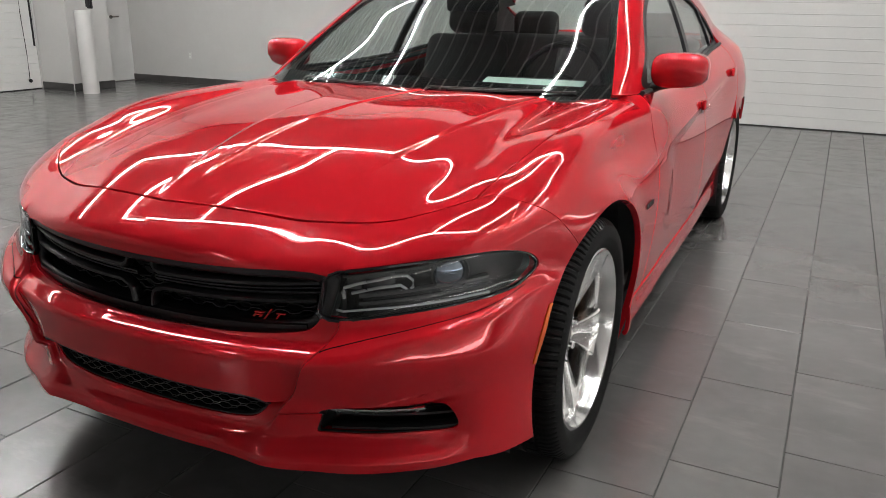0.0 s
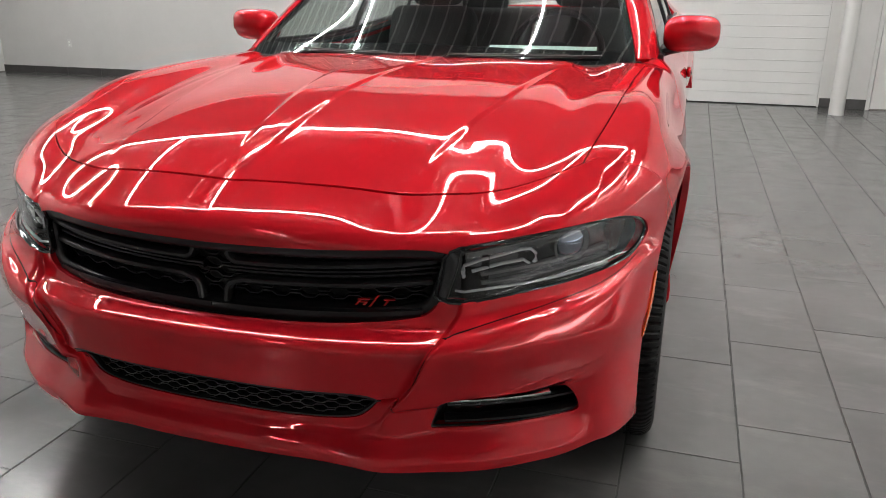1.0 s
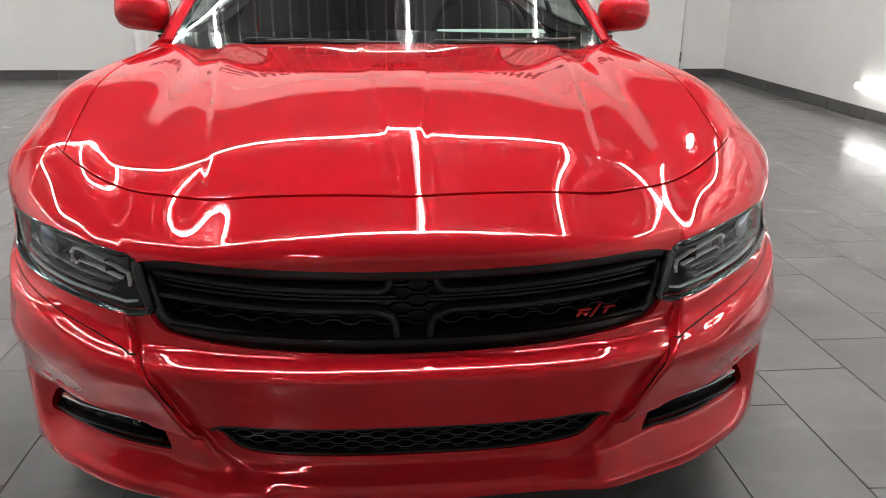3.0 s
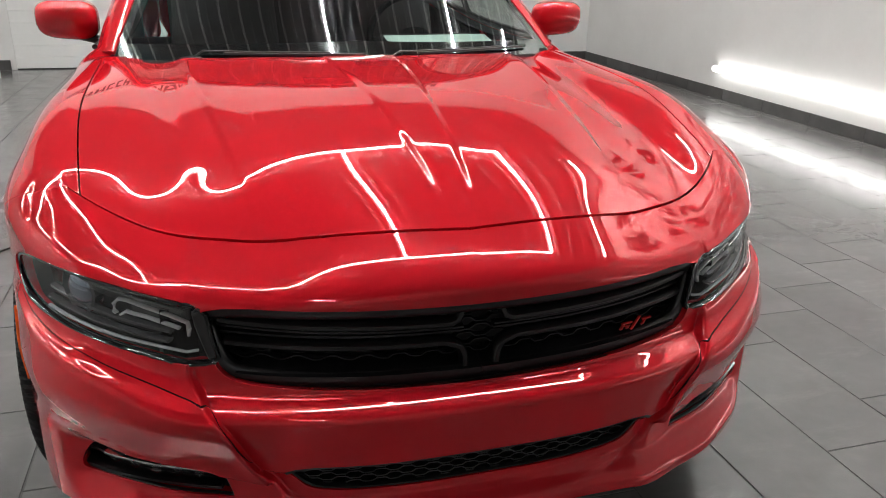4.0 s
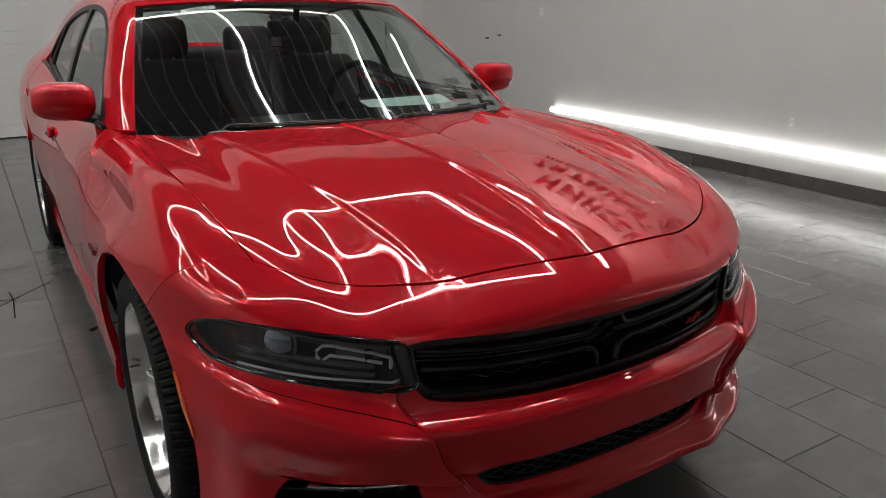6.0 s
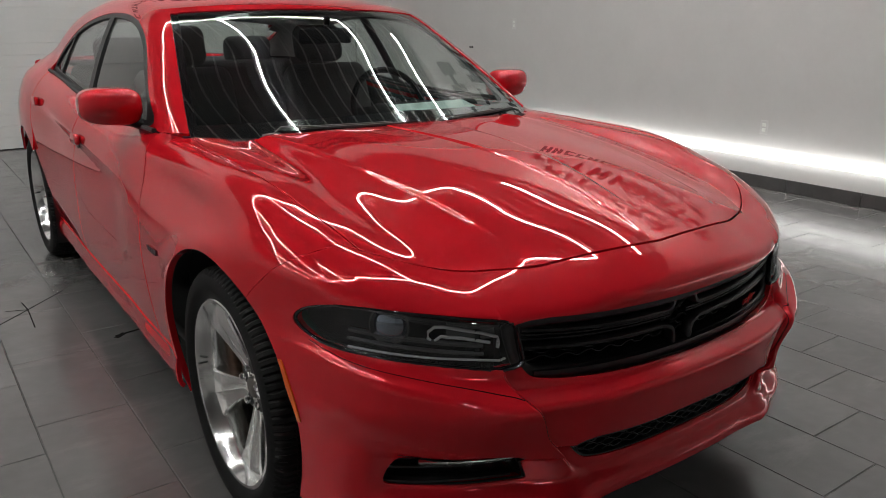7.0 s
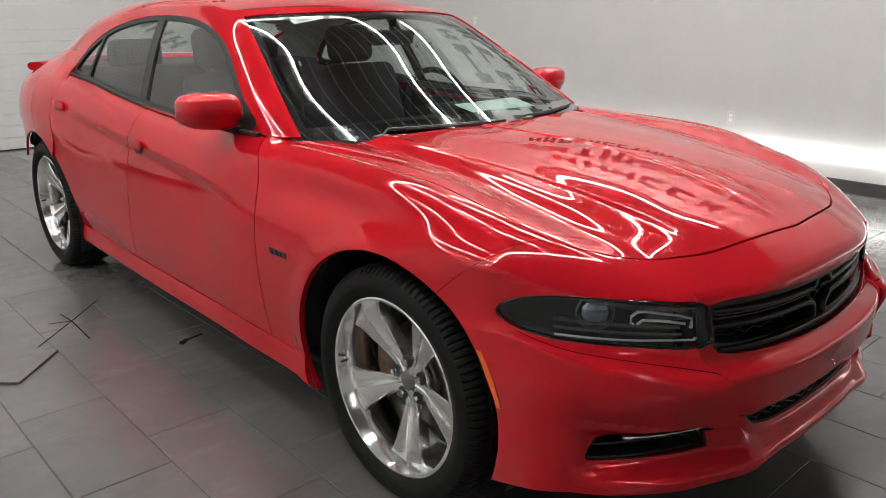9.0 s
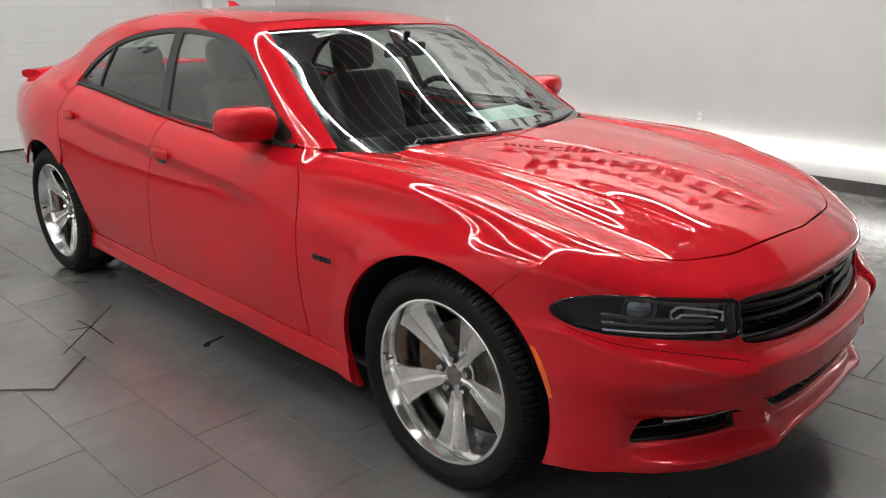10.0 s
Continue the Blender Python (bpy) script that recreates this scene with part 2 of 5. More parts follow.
RUST = material("rusted iron", (0.16, 0.10, 0.07), 0.75, 0.3, vary=0.4, scale=30)
CHROME = material("chrome", (0.85, 0.85, 0.86), 0.06, 1.0)
CLOTH = material("dark upholstery", (0.032, 0.032, 0.033), 0.75, vary=0.2, scale=60, bump=0.0006, bump_scale=500)
DASH = material("dashboard plastic", (0.006, 0.006, 0.0065), 0.8, spec=0.12, vary=0.15, scale=40, bump=0.0004, bump_scale=700)
HEADLINER = material("light headliner", (0.42, 0.42, 0.40), 0.9, vary=0.08, scale=30)
ORANGE = material("amber lens", (0.75, 0.10, 0.006), 0.15, coat=1.0)
BADGE_RED = material("red badge", (0.62, 0.02, 0.02), 0.3, coat=0.5)
PAPER = material("white paper", (0.78, 0.80, 0.76), 0.8, vary=0.04, scale=20)
PAPER_GREEN = material("pale green paper", (0.46, 0.58, 0.53), 0.8, vary=0.05, scale=20)
INK = material("ink", (0.05, 0.05, 0.06), 0.7)
LENS = glass("clear lens", (0.93, 0.94, 0.95), ior=1.75)
WINDSHIELD = glass("windshield glass", (0.78, 0.84, 0.82), ior=2.1)
SIDE_GLASS = glass("tinted side glass", (0.76, 0.81, 0.79), ior=2.45)
FLOOR = material("grey porcelain tile", (0.118, 0.115, 0.113), 0.20, vary=0.06, scale=3, bump=0.0002, bump_scale=120, rough_vary=0.05, spec=0.9, random_tint=0.06, stain=0.20, stain_scale=1.3, placed=True)
SCUFF = FLOOR.node_tree
sc_noise, sc_map, sc_mix = SCUFF.nodes.new("ShaderNodeTexNoise"), SCUFF.nodes.new("ShaderNodeMapRange"), SCUFF.nodes.new("ShaderNodeMix")
sc_where, sc_turn = SCUFF.nodes.new("ShaderNodeNewGeometry"), SCUFF.nodes.new("ShaderNodeMapping")
sc_turn.inputs["Rotation"].default_value, sc_turn.inputs["Scale"].default_value = (0, 0, .5), (2.2, 6.5, 1)
sc_noise.inputs["Scale"].default_value, sc_noise.inputs["Detail"].default_value, sc_noise.inputs["Roughness"].default_value = 1.0, 8.0, .68
sc_map.inputs[1].default_value, sc_map.inputs[2].default_value, sc_map.inputs[3].default_value, sc_map.inputs[4].default_value = .54, .80, 0.0, .45
sc_mix.data_type = "RGBA"
SCUFF.links.new(sc_where.outputs["Position"], sc_turn.inputs["Vector"]), SCUFF.links.new(sc_turn.outputs[0], sc_noise.inputs["Vector"])
SCUFF.links.new(sc_noise.outputs["Fac"], sc_map.inputs[0]), SCUFF.links.new(sc_map.outputs[0], sc_mix.inputs["Factor"])
sc_base = SCUFF.nodes["Principled BSDF"].inputs["Base Color"]
SCUFF.links.new(sc_base.links[0].from_socket, sc_mix.inputs["A"])
sc_mix.inputs["B"].default_value = (.21, .20, .19, 1)
SCUFF.links.new(sc_mix.outputs["Result"], sc_base)
GROUT = material("dark grout", (0.040, 0.039, 0.038), 0.85, vary=0.2, scale=20)
WALL = material("white wall paint", (0.59, 0.585, 0.57), 0.55, vary=0.02, scale=3, bump=0.0004, bump_scale=160, stain=0.03, stain_scale=.6)
DOOR_WHITE = material("white sheet metal", (0.64, 0.64, 0.625), 0.4, vary=0.02, scale=5, bump=0.0003, bump_scale=220, stain=0.03)
CEIL = material("grey ribbed ceiling metal", (0.16, 0.16, 0.165), 0.5, vary=0.05, scale=4)
BASE = material("dark base tile", (0.055, 0.053, 0.052), 0.4, vary=0.15, scale=9, random_tint=0.12)
TUBE_MAT = material("glowing tube", (1.0, 0.99, 0.97), 0.5, emit=TUBE)
WALL_TUBE_MAT = material("glowing wall tube", (1.0, 0.99, 0.97), 0.5, emit=WALL_TUBE)
SIGN = material("black sign letters", (0.012, 0.012, 0.013), 0.4)

# ---------- the hall ----------
WEST, EAST, NORTH, SOUTH, HIGH = -9.2, 4.30, 7.50, -13.0, 4.92
# last run, far south, is an unseen light added to brighten the bumper
TUBES_Y = [(-7.6, -.4, 3.8), (-4.95, -.4, 3.8), (-2.78, -.4, 3.8), (.34, -.4, 3.8), (2.5, -.4, 3.8), (3.8, -.4, 3.8), (-2.78, -10.5, -6.0)]   # along y: x, from, to
TUBES_X = [(-.4, -4.95, 2.5), (3.8, -7.6, 2.5)]                     # along x: y, from, to


def structure(name, bm, mat, label, category, smooth=0):
    return tagged(part(name, bm, mat, None, smooth=smooth), label, category, kind="structure")


structure("wall_west", merge(box(WEST - .2, WEST, SOUTH - .2, 1.5, 0, HIGH), box(WEST - .2, WEST, 5.76, 7.06, 0, HIGH), box(WEST - .2, WEST, 7.92, NORTH + .6, 0, HIGH), box(WEST - .2, WEST, 1.5, 5.76, 3.0, HIGH), box(WEST - .2, WEST, 7.06, 7.92, 2.07, HIGH)), WALL, "unseen white wall set far back to limit bounced light of the showroom", "wall")
structure("wall_north", merge(box(WEST, -2.5, NORTH, NORTH + .2, 0, HIGH), box(2.3, 2.82, NORTH, NORTH + .2, 0, HIGH), box(3.74, EAST, NORTH, NORTH + .2, 0, HIGH), box(-2.5, 2.3, NORTH, NORTH + .2, 3.05, HIGH), box(2.82, 3.74, NORTH, NORTH + .2, 2.07, HIGH)), WALL, "unseen white wall set far back to limit bounced light behind the car", "wall")
structure("wall_east", box(EAST, EAST + .2, SOUTH - .2, NORTH + .2, 0, HIGH), WALL, "unseen white wall set far back to limit bounced light with a low light tube", "wall")
# south wall is unseen; its distance keeps bounced light off the nose
structure("wall_south", box(WEST, EAST, SOUTH - .2, SOUTH, 0, HIGH), WALL, "unseen white wall set far back to limit bounced light", "wall")
structure("wall_box", box(WEST, -8.52, 5.78, 6.50, 0, HIGH, .01), WALL, "white boxed-in corner pillar", "wall")
# ribbed ceiling, one mesh
bm = bmesh.new()
xs, k = [], WEST - .2
while k < EAST + .2:
    xs += [(k, 0), (k + .235, 0), (k + .245, .05), (k + .285, .05), (k + .295, 0)]
    k += .31
rows = [[bm.verts.new((x, y, HIGH - d)) for x, d in xs] for y in (SOUTH - .2, NORTH + .6)]
for i in range(len(xs) - 1):
    if xs[i + 1][0] - xs[i][0] > 1e-6:
        bm.faces.new((rows[0][i], rows[1][i], rows[1][i + 1], rows[0][i + 1]))
structure("ceiling", bm, CEIL, "grey ribbed metal ceiling", "ceiling")
# white strips stand in for the light that the rib edges catch
rows = [(k, merge(box(k - .016, k + .016, SOUTH, NORTH + .4, HIGH - .064, HIGH - .0505))) for k in np.arange(WEST + .065, EAST, .295)]
structure("ceiling_trim", merge(*[b for k, b in rows]), DOOR_WHITE, "thin white strips for the light caught by ceiling ribs", "ceiling trim")
structure("ceiling_slab", box(WEST - .2, EAST + .2, SOUTH - .2, NORTH + .6, HIGH + .02, HIGH + .2), CEIL, "white ceiling deck", "ceiling")
floor = structure("floor", box(WEST - .2, EAST + .2, SOUTH - .2, NORTH + .6, -.2, -.0022), GROUT, "grey rectangular tile floor with dark joints", "floor")


def base_run(x0, x1, y0, y1):
    """Dark base tiles along a wall; each tile a piece."""
    ob = tagged(new("baseboard"), "dark grey base tiles along the wall", "baseboard", kind="structure")
    along_x = abs(x1 - x0) > abs(y1 - y0)
    n = max(1, round((abs(x1 - x0) if along_x else abs(y1 - y0)) / .6))
    L = (abs(x1 - x0) if along_x else abs(y1 - y0)) / n
    me = None
    for i in range(n):
        if me is None:
            a = box(0, L - .003, 0, y1 - y0, 0, .105, .002, 1) if along_x else box(0, x1 - x0, 0, L - .003, 0, .105, .002, 1)
            o = part("base_tile", a, BASE, ob, smooth=0)
            me = o.data
        else:
            o = new("base_tile", me)
            o.parent = ob
        o.location = (x0 + i * L, y0, 0.0005) if along_x else (x0, y0 + i * L, 0.0005)
    return ob


base_run(EAST - .012, EAST, SOUTH, NORTH - .013)
base_run(3.76, EAST - .001, NORTH - .012, NORTH)
base_run(2.32, 2.80, NORTH - .012, NORTH)
base_run(WEST + .001, -2.55, NORTH - .012, NORTH)
base_run(-9.19, -8.53, 5.766, 5.778)
base_run(-8.519, -8.507, 5.78, 6.50)


def roller_door(name, length, height, m, label):
    """Sectional door of narrow ribbed slats with side tracks."""
    ob = tagged(new(name), label, "garage door", kind="structure")
    ob.matrix_world = m
    n = round(height / .122)
    pitch = height / n
    me = None
    for i in range(n):
        if me is None:
            o = part("slat", box(0, length, -.02, .02, 0, pitch - .0012, .0015, 1), DOOR_WHITE, ob, smooth=0)
            me = o.data
        else:
            o = new("slat", me)
            o.parent = ob
        o.location = (0, 0 if i % 4 else .004, .012 + i * pitch)
    part("bottom_seal", box(0, length, -.015, .015, 0, .012), BLACK, ob, smooth=0)
    part("backing", box(0, length, .022, .04, 0, height), DOOR_WHITE, ob, smooth=0)
    return ob


roller_door("door_1", 4.8, 3.05, pose(-2.5, 7.53, 0), "white ribbed sectional garage door, closed")
roller_door("door_2", 4.26, 3.0, pose(WEST - .03, 1.5, 0, 0, 0, 90), "white ribbed sectional garage door, closed")


def plain_door(name, m, w=.9, h=2.05):
    ob = tagged(new(name), "plain white steel door with grey hinges, closed", "door", kind="structure")
    ob.matrix_world = m
    part("door_leaf", box(.006, w - .006, -.01, .03, .012, h - .006, .002, 1), DOOR_WHITE, ob, smooth=0)
    part("door_frame", merge(box(-.04, 0, -.018, .03, 0, h + .04, .002, 1), box(w, w + .04, -.018, .03, 0, h + .04, .002, 1), box(0, w, -.018, .03, h, h + .04, .002, 1)), WALL, ob, smooth=0)
    for z in (.25, 1.05, 1.8):
        hinge = part("hinge", lathe([(-.06, .009), (-.058, .012), (.058, .012), (.06, .009)], 10, "z"), STEEL, ob)
        hinge.location = (w - .002, -.022, z)
    handle = part("door_handle", lathe([(0, .030), (-.006, .030), (-.010, .012), (-.045, .011), (-.046, 0)], 20, "y"), STEEL, ob, "brushed steel lever handle")
    handle.location = (.075, -.012, 1.02)
    part("lever", sweep([(0, -.045, 0), (.03, -.050, 0), (.07, -.052, .002), (.115, -.050, .002)], .014, .018, 10, 2.6), STEEL, handle)
    part("threshold", box(0, w, -.03, .03, .0005, .011), STEEL, ob, smooth=0)
    return ob


plain_door("door_3", pose(2.83, NORTH - .004, 0))
plain_door("door_4", pose(WEST + .004, 7.06, 0, 0, 0, 90) , .86)


def post(x, y, h=1.14, r=.11):
    bm = lathe([(0, r), (h - .02, r), (h - .004, r - .006), (h, r - .02), (h, 0.0)], 28, "z")
    o = part("protective_post", bm, WALL, None)
    o.location = (x, y, 0.0005)
    return tagged(o, "white round protective post beside the garage door", "post", group="posts")


post(-8.10, 5.72)
post(2.42, 6.95, 2.9, .075)
post(-2.62, 6.95, 2.9, .075)

pipe = part("door_chain_hoist", merge(box(-8.13, -8.05, 5.83, 5.87, 1.16, 1.5, .006, 1), box(-8.12, -8.06, 5.80, 5.83, 1.18, 1.28, .004, 1)), SATIN, None)
tagged(pipe, "black control box above the post by the door", "switch box")

# cord and side track of the garage door
track = part("door_track", box(-9.211, -9.185, 5.712, 5.730, .62, 2.9, .003, 1), SATIN, None, smooth=0)
tagged(track, "black steel side track of the garage door", "door track")
cord = part("pull_cord", sweep([(-9.205, 5.575 + .008 * math.sin(k * .9), .14 + k * .19) for k in range(15)], .009, .009, 8), SATIN, None)
ball = bmesh.new()
bmesh.ops.create_uvsphere(ball, u_segments=16, v_segments=10, radius=.028)
bmesh.ops.translate(ball, vec=(-9.190, 5.575, .13), verts=ball.verts)
part("cord_knob", ball, BLACK, cord, "black knob at the end of the cord")
tagged(cord, "thin black pull cord hanging before the garage door", "cord")

TUBE_R = .0145


def tube(name, a, b, mat, r, label, group):
    """A lamp tube between two points, in glowing lengths with end caps."""
    a, b = Vector(a), Vector(b)
    d = b - a
    ob = tagged(new(name), label, "light tube", group=group)
    ob.location = a
    n = max(1, round(d.length / 2.44))
    turn = d.to_track_quat("X", "Z").to_matrix().to_4x4()
    L = d.length / n
    me = None
    for i in range(n):
        if me is None:
            o = part("diffuser", lathe([(.004, .0), (.004, r * .7), (.012, r), (L - .012, r), (L - .004, r * .7), (L - .004, 0)], 20, "x"), mat, ob)
            me = o.data
        else:
            o = new("diffuser", me)
            o.parent = ob
        o.matrix_local = turn @ Matrix.Translation((i * L, 0, 0))
        o2 = part("clip", lathe([(-.003, r * 1.05), (.003, r * 1.05)], 20, "x"), WALL, ob)
        o2.matrix_local = turn @ Matrix.Translation((i * L, 0, 0))
    return ob


def tube_shield(ob, a, b):
    """Unseen white body added above a tube to keep its light off the ceiling."""
    d = Vector(b) - Vector(a)
    w = .045
    o = part("fixture_body", box(0, d.length, -w, w, .034, .075, .004, 1), DOOR_WHITE, ob, smooth=0)
    o.matrix_local = d.to_track_quat("X", "Z").to_matrix().to_4x4()


# the added south run is built here with the rest
for x, y0, y1 in TUBES_Y:
    tube_shield(tube("ceiling_light", (x, y0, HIGH - .1), (x, y1, HIGH - .1), TUBE_MAT, TUBE_R, "white glowing tube under the ribbed ceiling", "ceiling tubes"), (x, y0, 0), (x, y1, 0))
for y, x0, x1 in TUBES_X:
    tube_shield(tube("ceiling_light", (x0, y, HIGH - .1), (x1, y, HIGH - .1), TUBE_MAT, TUBE_R, "white glowing tube under the ribbed ceiling", "ceiling tubes"), (x0, y, 0), (x1, y, 0))
tube("wall_light", (EAST - .045, 4.61, .285), (EAST - .045, -5.4, .285), WALL_TUBE_MAT, .029, "white glowing tube low along the wall", "wall tubes")


def outlet(m):
    ob = tagged(new("power_outlet"), "white double power outlet on the wall", "outlet", group="outlets")
    ob.matrix_world = m
    part("cover_plate", box(-.006, 0, -.035, .035, -.057, .057, .002, 1), DOOR_WHITE, ob, smooth=0)
    for z in (-.02, .02):
        part("socket", box(-.009, -.005, -.017, .017, z - .014, z + .014, .002, 1), PAPER, ob, smooth=0)
    return ob


outlet(pose(EAST, 1.72, .50))
outlet(pose(EAST, 4.9, 1.30))
outlet(pose(-7.9, NORTH, .45, 0, 0, 90))


def wall_hook(y, z):
    hook = part("wall_hook", merge(lathe([(0, .014), (-.006, .014), (-.008, .006), (-.03, .006), (-.032, .010), (-.040, .010), (-.041, 0)], 14, "x")), SATIN, None)
    hook.location = (EAST, y, z)
    tagged(hook, "small dark hook on the white wall", "hook", group="wall hooks")


wall_hook(5.91, .99), wall_hook(5.66, 1.03)


def sign(name, m, rows, label):
    """A painted name, as plain letter-sized blocks: rows of (start, height over the base, letter height, length, letters, stroke)."""
    ob = tagged(new(name), label, "wall sign")
    ob.matrix_world = m
    pick = random.Random(7)
    for start, z, h, length, n, stroke in rows:
        pitch = length / n
        for i in range(n):
            w = pitch * pick.uniform(.70, .86)
            x0 = start + i * pitch
            kind = pick.random()
            s = h * stroke
            if kind < .4:
                bm = merge(box(x0, x0 + s, 0, .006, z, z + h), box(x0 + w - s, x0 + w, 0, .006, z, z + h), box(x0 + s, x0 + w - s, 0, .006, z + h * .4, z + h * .4 + s))
            elif kind < .7:
                bm = merge(box(x0, x0 + w, 0, .006, z, z + s), box(x0, x0 + w, 0, .006, z + h - s, z + h), box(x0, x0 + s, 0, .006, z + s, z + h - s))
            else:
                bm = merge(box(x0, x0 + w, 0, .006, z + h - s, z + h), box(x0 + w / 2 - s / 2, x0 + w / 2 + s / 2, 0, .006, z, z + h - s))
            part("letter_block", bm, SIGN, ob, smooth=0)
    return ob


sign("wall_sign", pose(EAST - .001, 4.08, 0, 0, 0, -90) @ pose(0, -.006, 0), [(.50, 3.72, .50, 3.3, 6, .26), (0, 2.95, .44, 4.3, 10, .26), (.12, 2.44, .24, 3.95, 18, .24)], "black painted lettering high on the white wall")
sign("wall_sign", pose(-2.45, NORTH - .007, 0), [(0, 3.16, .28, 5.0, 18, .24)], "black painted lettering above the garage door")

loose = part("loose_tile", box(0, .303, 0, .603, 0, .009, .0015, 1), FLOOR, None, smooth=0)
loose.matrix_world = pose(-1.508, 1.548, .0008, 0, 0, 46)
tagged(loose, "loose grey floor tile lying askew on the floor", "tile")
crack = part("floor_crack", merge(*[box(0, L, -.003, .003, .0004, .0012, 0, 1, pose(-1.14, 2.09, 0, 0, 0, a)) for L, a in ((.28, 47), (.30, 226), (.27, -92), (.13, 95), (.10, 160))]), JOINT_DARK, None, smooth=0)
tagged(crack, "dark star-shaped crack in the tile floor", "crack", kind="structure")
chip = part("floor_chip", merge(box(-.07, .05, -.008, .008, .0004, .0012, 0, 1, pose(-.804, 1.518, 0, 0, 0, 12)), box(-.03, .03, -.014, .012, .0004, .0014, 0, 1, pose(-.855, 1.50, 0, 0, 0, 40))), JOINT_DARK, None, smooth=0)
tagged(chip, "dark chip along a joint of the tile floor", "crack", kind="structure")

# ---------- the car: its surface, x from the middle outwards, y from the front axle back ----------
HUB_Z, BASE_Y, ARCH = 0.357, 3.052, 0.412
plan_hi = spl([0, .2, .35, .49, .62, .72, .79, .84, .88, .91], [-.832, -.822, -.795, -.745, -.672, -.585, -.495, -.405, -.30, -.18])
plan_lo = spl([0, .2, .35, .49, .62, .72, .79, .85, .89, .92], [-.835, -.828, -.805, -.765, -.705, -.635, -.56, -.46, -.34, -.2])
rise = pch([0, .46, .55, .66, .78, .86], [0, 0, .006, .031, .056, .09])
q_mid = pch([.2, .25, .266, .280, .294, .318, .335, .38, .408, .418, .52, .536, .548, .558, .59, .72], [.012, .034, .044, .046, .041, .022, .014, .016, .034, .053, .053, .048, .028, .006, 0, 0])
q_out = pch([.20, .235, .258, .268, .280, .300, .325, .375, .398, .45, .528, .544, .560, .582, .60, .62, .72], [.034, .052, .060, .060, .053, .032, .012, .014, .048, .056, .054, .048, .028, .008, .002, 0, 0])
q_flush = pch([.17, .2, .36, .45, .53, .546, .556, .58, .62, .72], [.045, .052, .053, .056, .054, .049, .030, .006, 0, 0])
step_x = pch([.30, .39, .436, .484, .526, .548, .6], [.35, .395, .434, .457, .478, .496, .52])
mid_z = spl([-.86, -.76, -.64, -.50, -.35, -.1, .2, .5, .75, 1.5, 2.5, 3.3, 3.8, 4.05], [.8239, .8500, .8804, .9102, .9400, .9728, .9879, .9945, 1.002, 1.005, 1.03, 1.075, 1.09, 1.07])
belt = spl([-.8, .75, 1.45, 1.95, 2.66, 3.2, 4.1], [.985, .986, .988, 1.02, 1.086, 1.10, 1.08])
side_prof = spl([0, .03, .07, .12, .2, .35, .45, .55, .65, .75, .85], [.80, .842, .873, .895, .912, .924, .921, .912, .898, .880, .855])
side_plan = spl([-.6, -.35, -.1, .3, .8, 1.5, 2.2, 2.7, 3.1, 3.5, 3.8, 4.0], [-.014, .010, .012, .002, -.003, -.006, -.010, -.014, -.008, -.060, -.155, -.25])
roof_mid = spl([.25, .42, .8, 1.15, 1.35, 1.6, 1.95, 2.3, 2.7, 2.95, 3.2, 3.45, 3.7], [.90, 1.0, 1.210, 1.395, 1.44, 1.466, 1.478, 1.466, 1.415, 1.355, 1.245, 1.13, 1.02])
house_plan = spl([.5, .756, 1.2, 1.8, 2.4, 2.75, 3.1, 3.5], [-.045, -.022, -.004, 0, 0, -.010, -.035, -.085])


crown_a = pch([-.7, -.2, .5], [.0623, .1083, .0083])
crown_b = pch([-.7, -.2, .5], [-.0682, -.0469, .0521])
# low swellings of the outer hood: rows from the nose back, columns outwards
SWELL_X, SWELL_Y = (.38, .47, .56, .65, .74), (-.70, -.58, -.46, -.34, -.20)
SWELL = ((-0.0104, -0.0018, -0.0003, -0.0059, 0.0094),
         (0.0018, -0.0018, -0.0087, 0.005, -0.0004),
         (0.0002, -0.0067, -0.0058, -0.0034, -0.0067),
         (0.0008, -0.0011, -0.0032, -0.0006, 0.0001),
         (0, -0.0021, 0.0004, -0.0051, 0.0005))
nose_roll = spl([.2, .35, .45, .52, .60, .67, .76], [.0239, .0261, .0490, .0739, .0452, .1478, .2318])


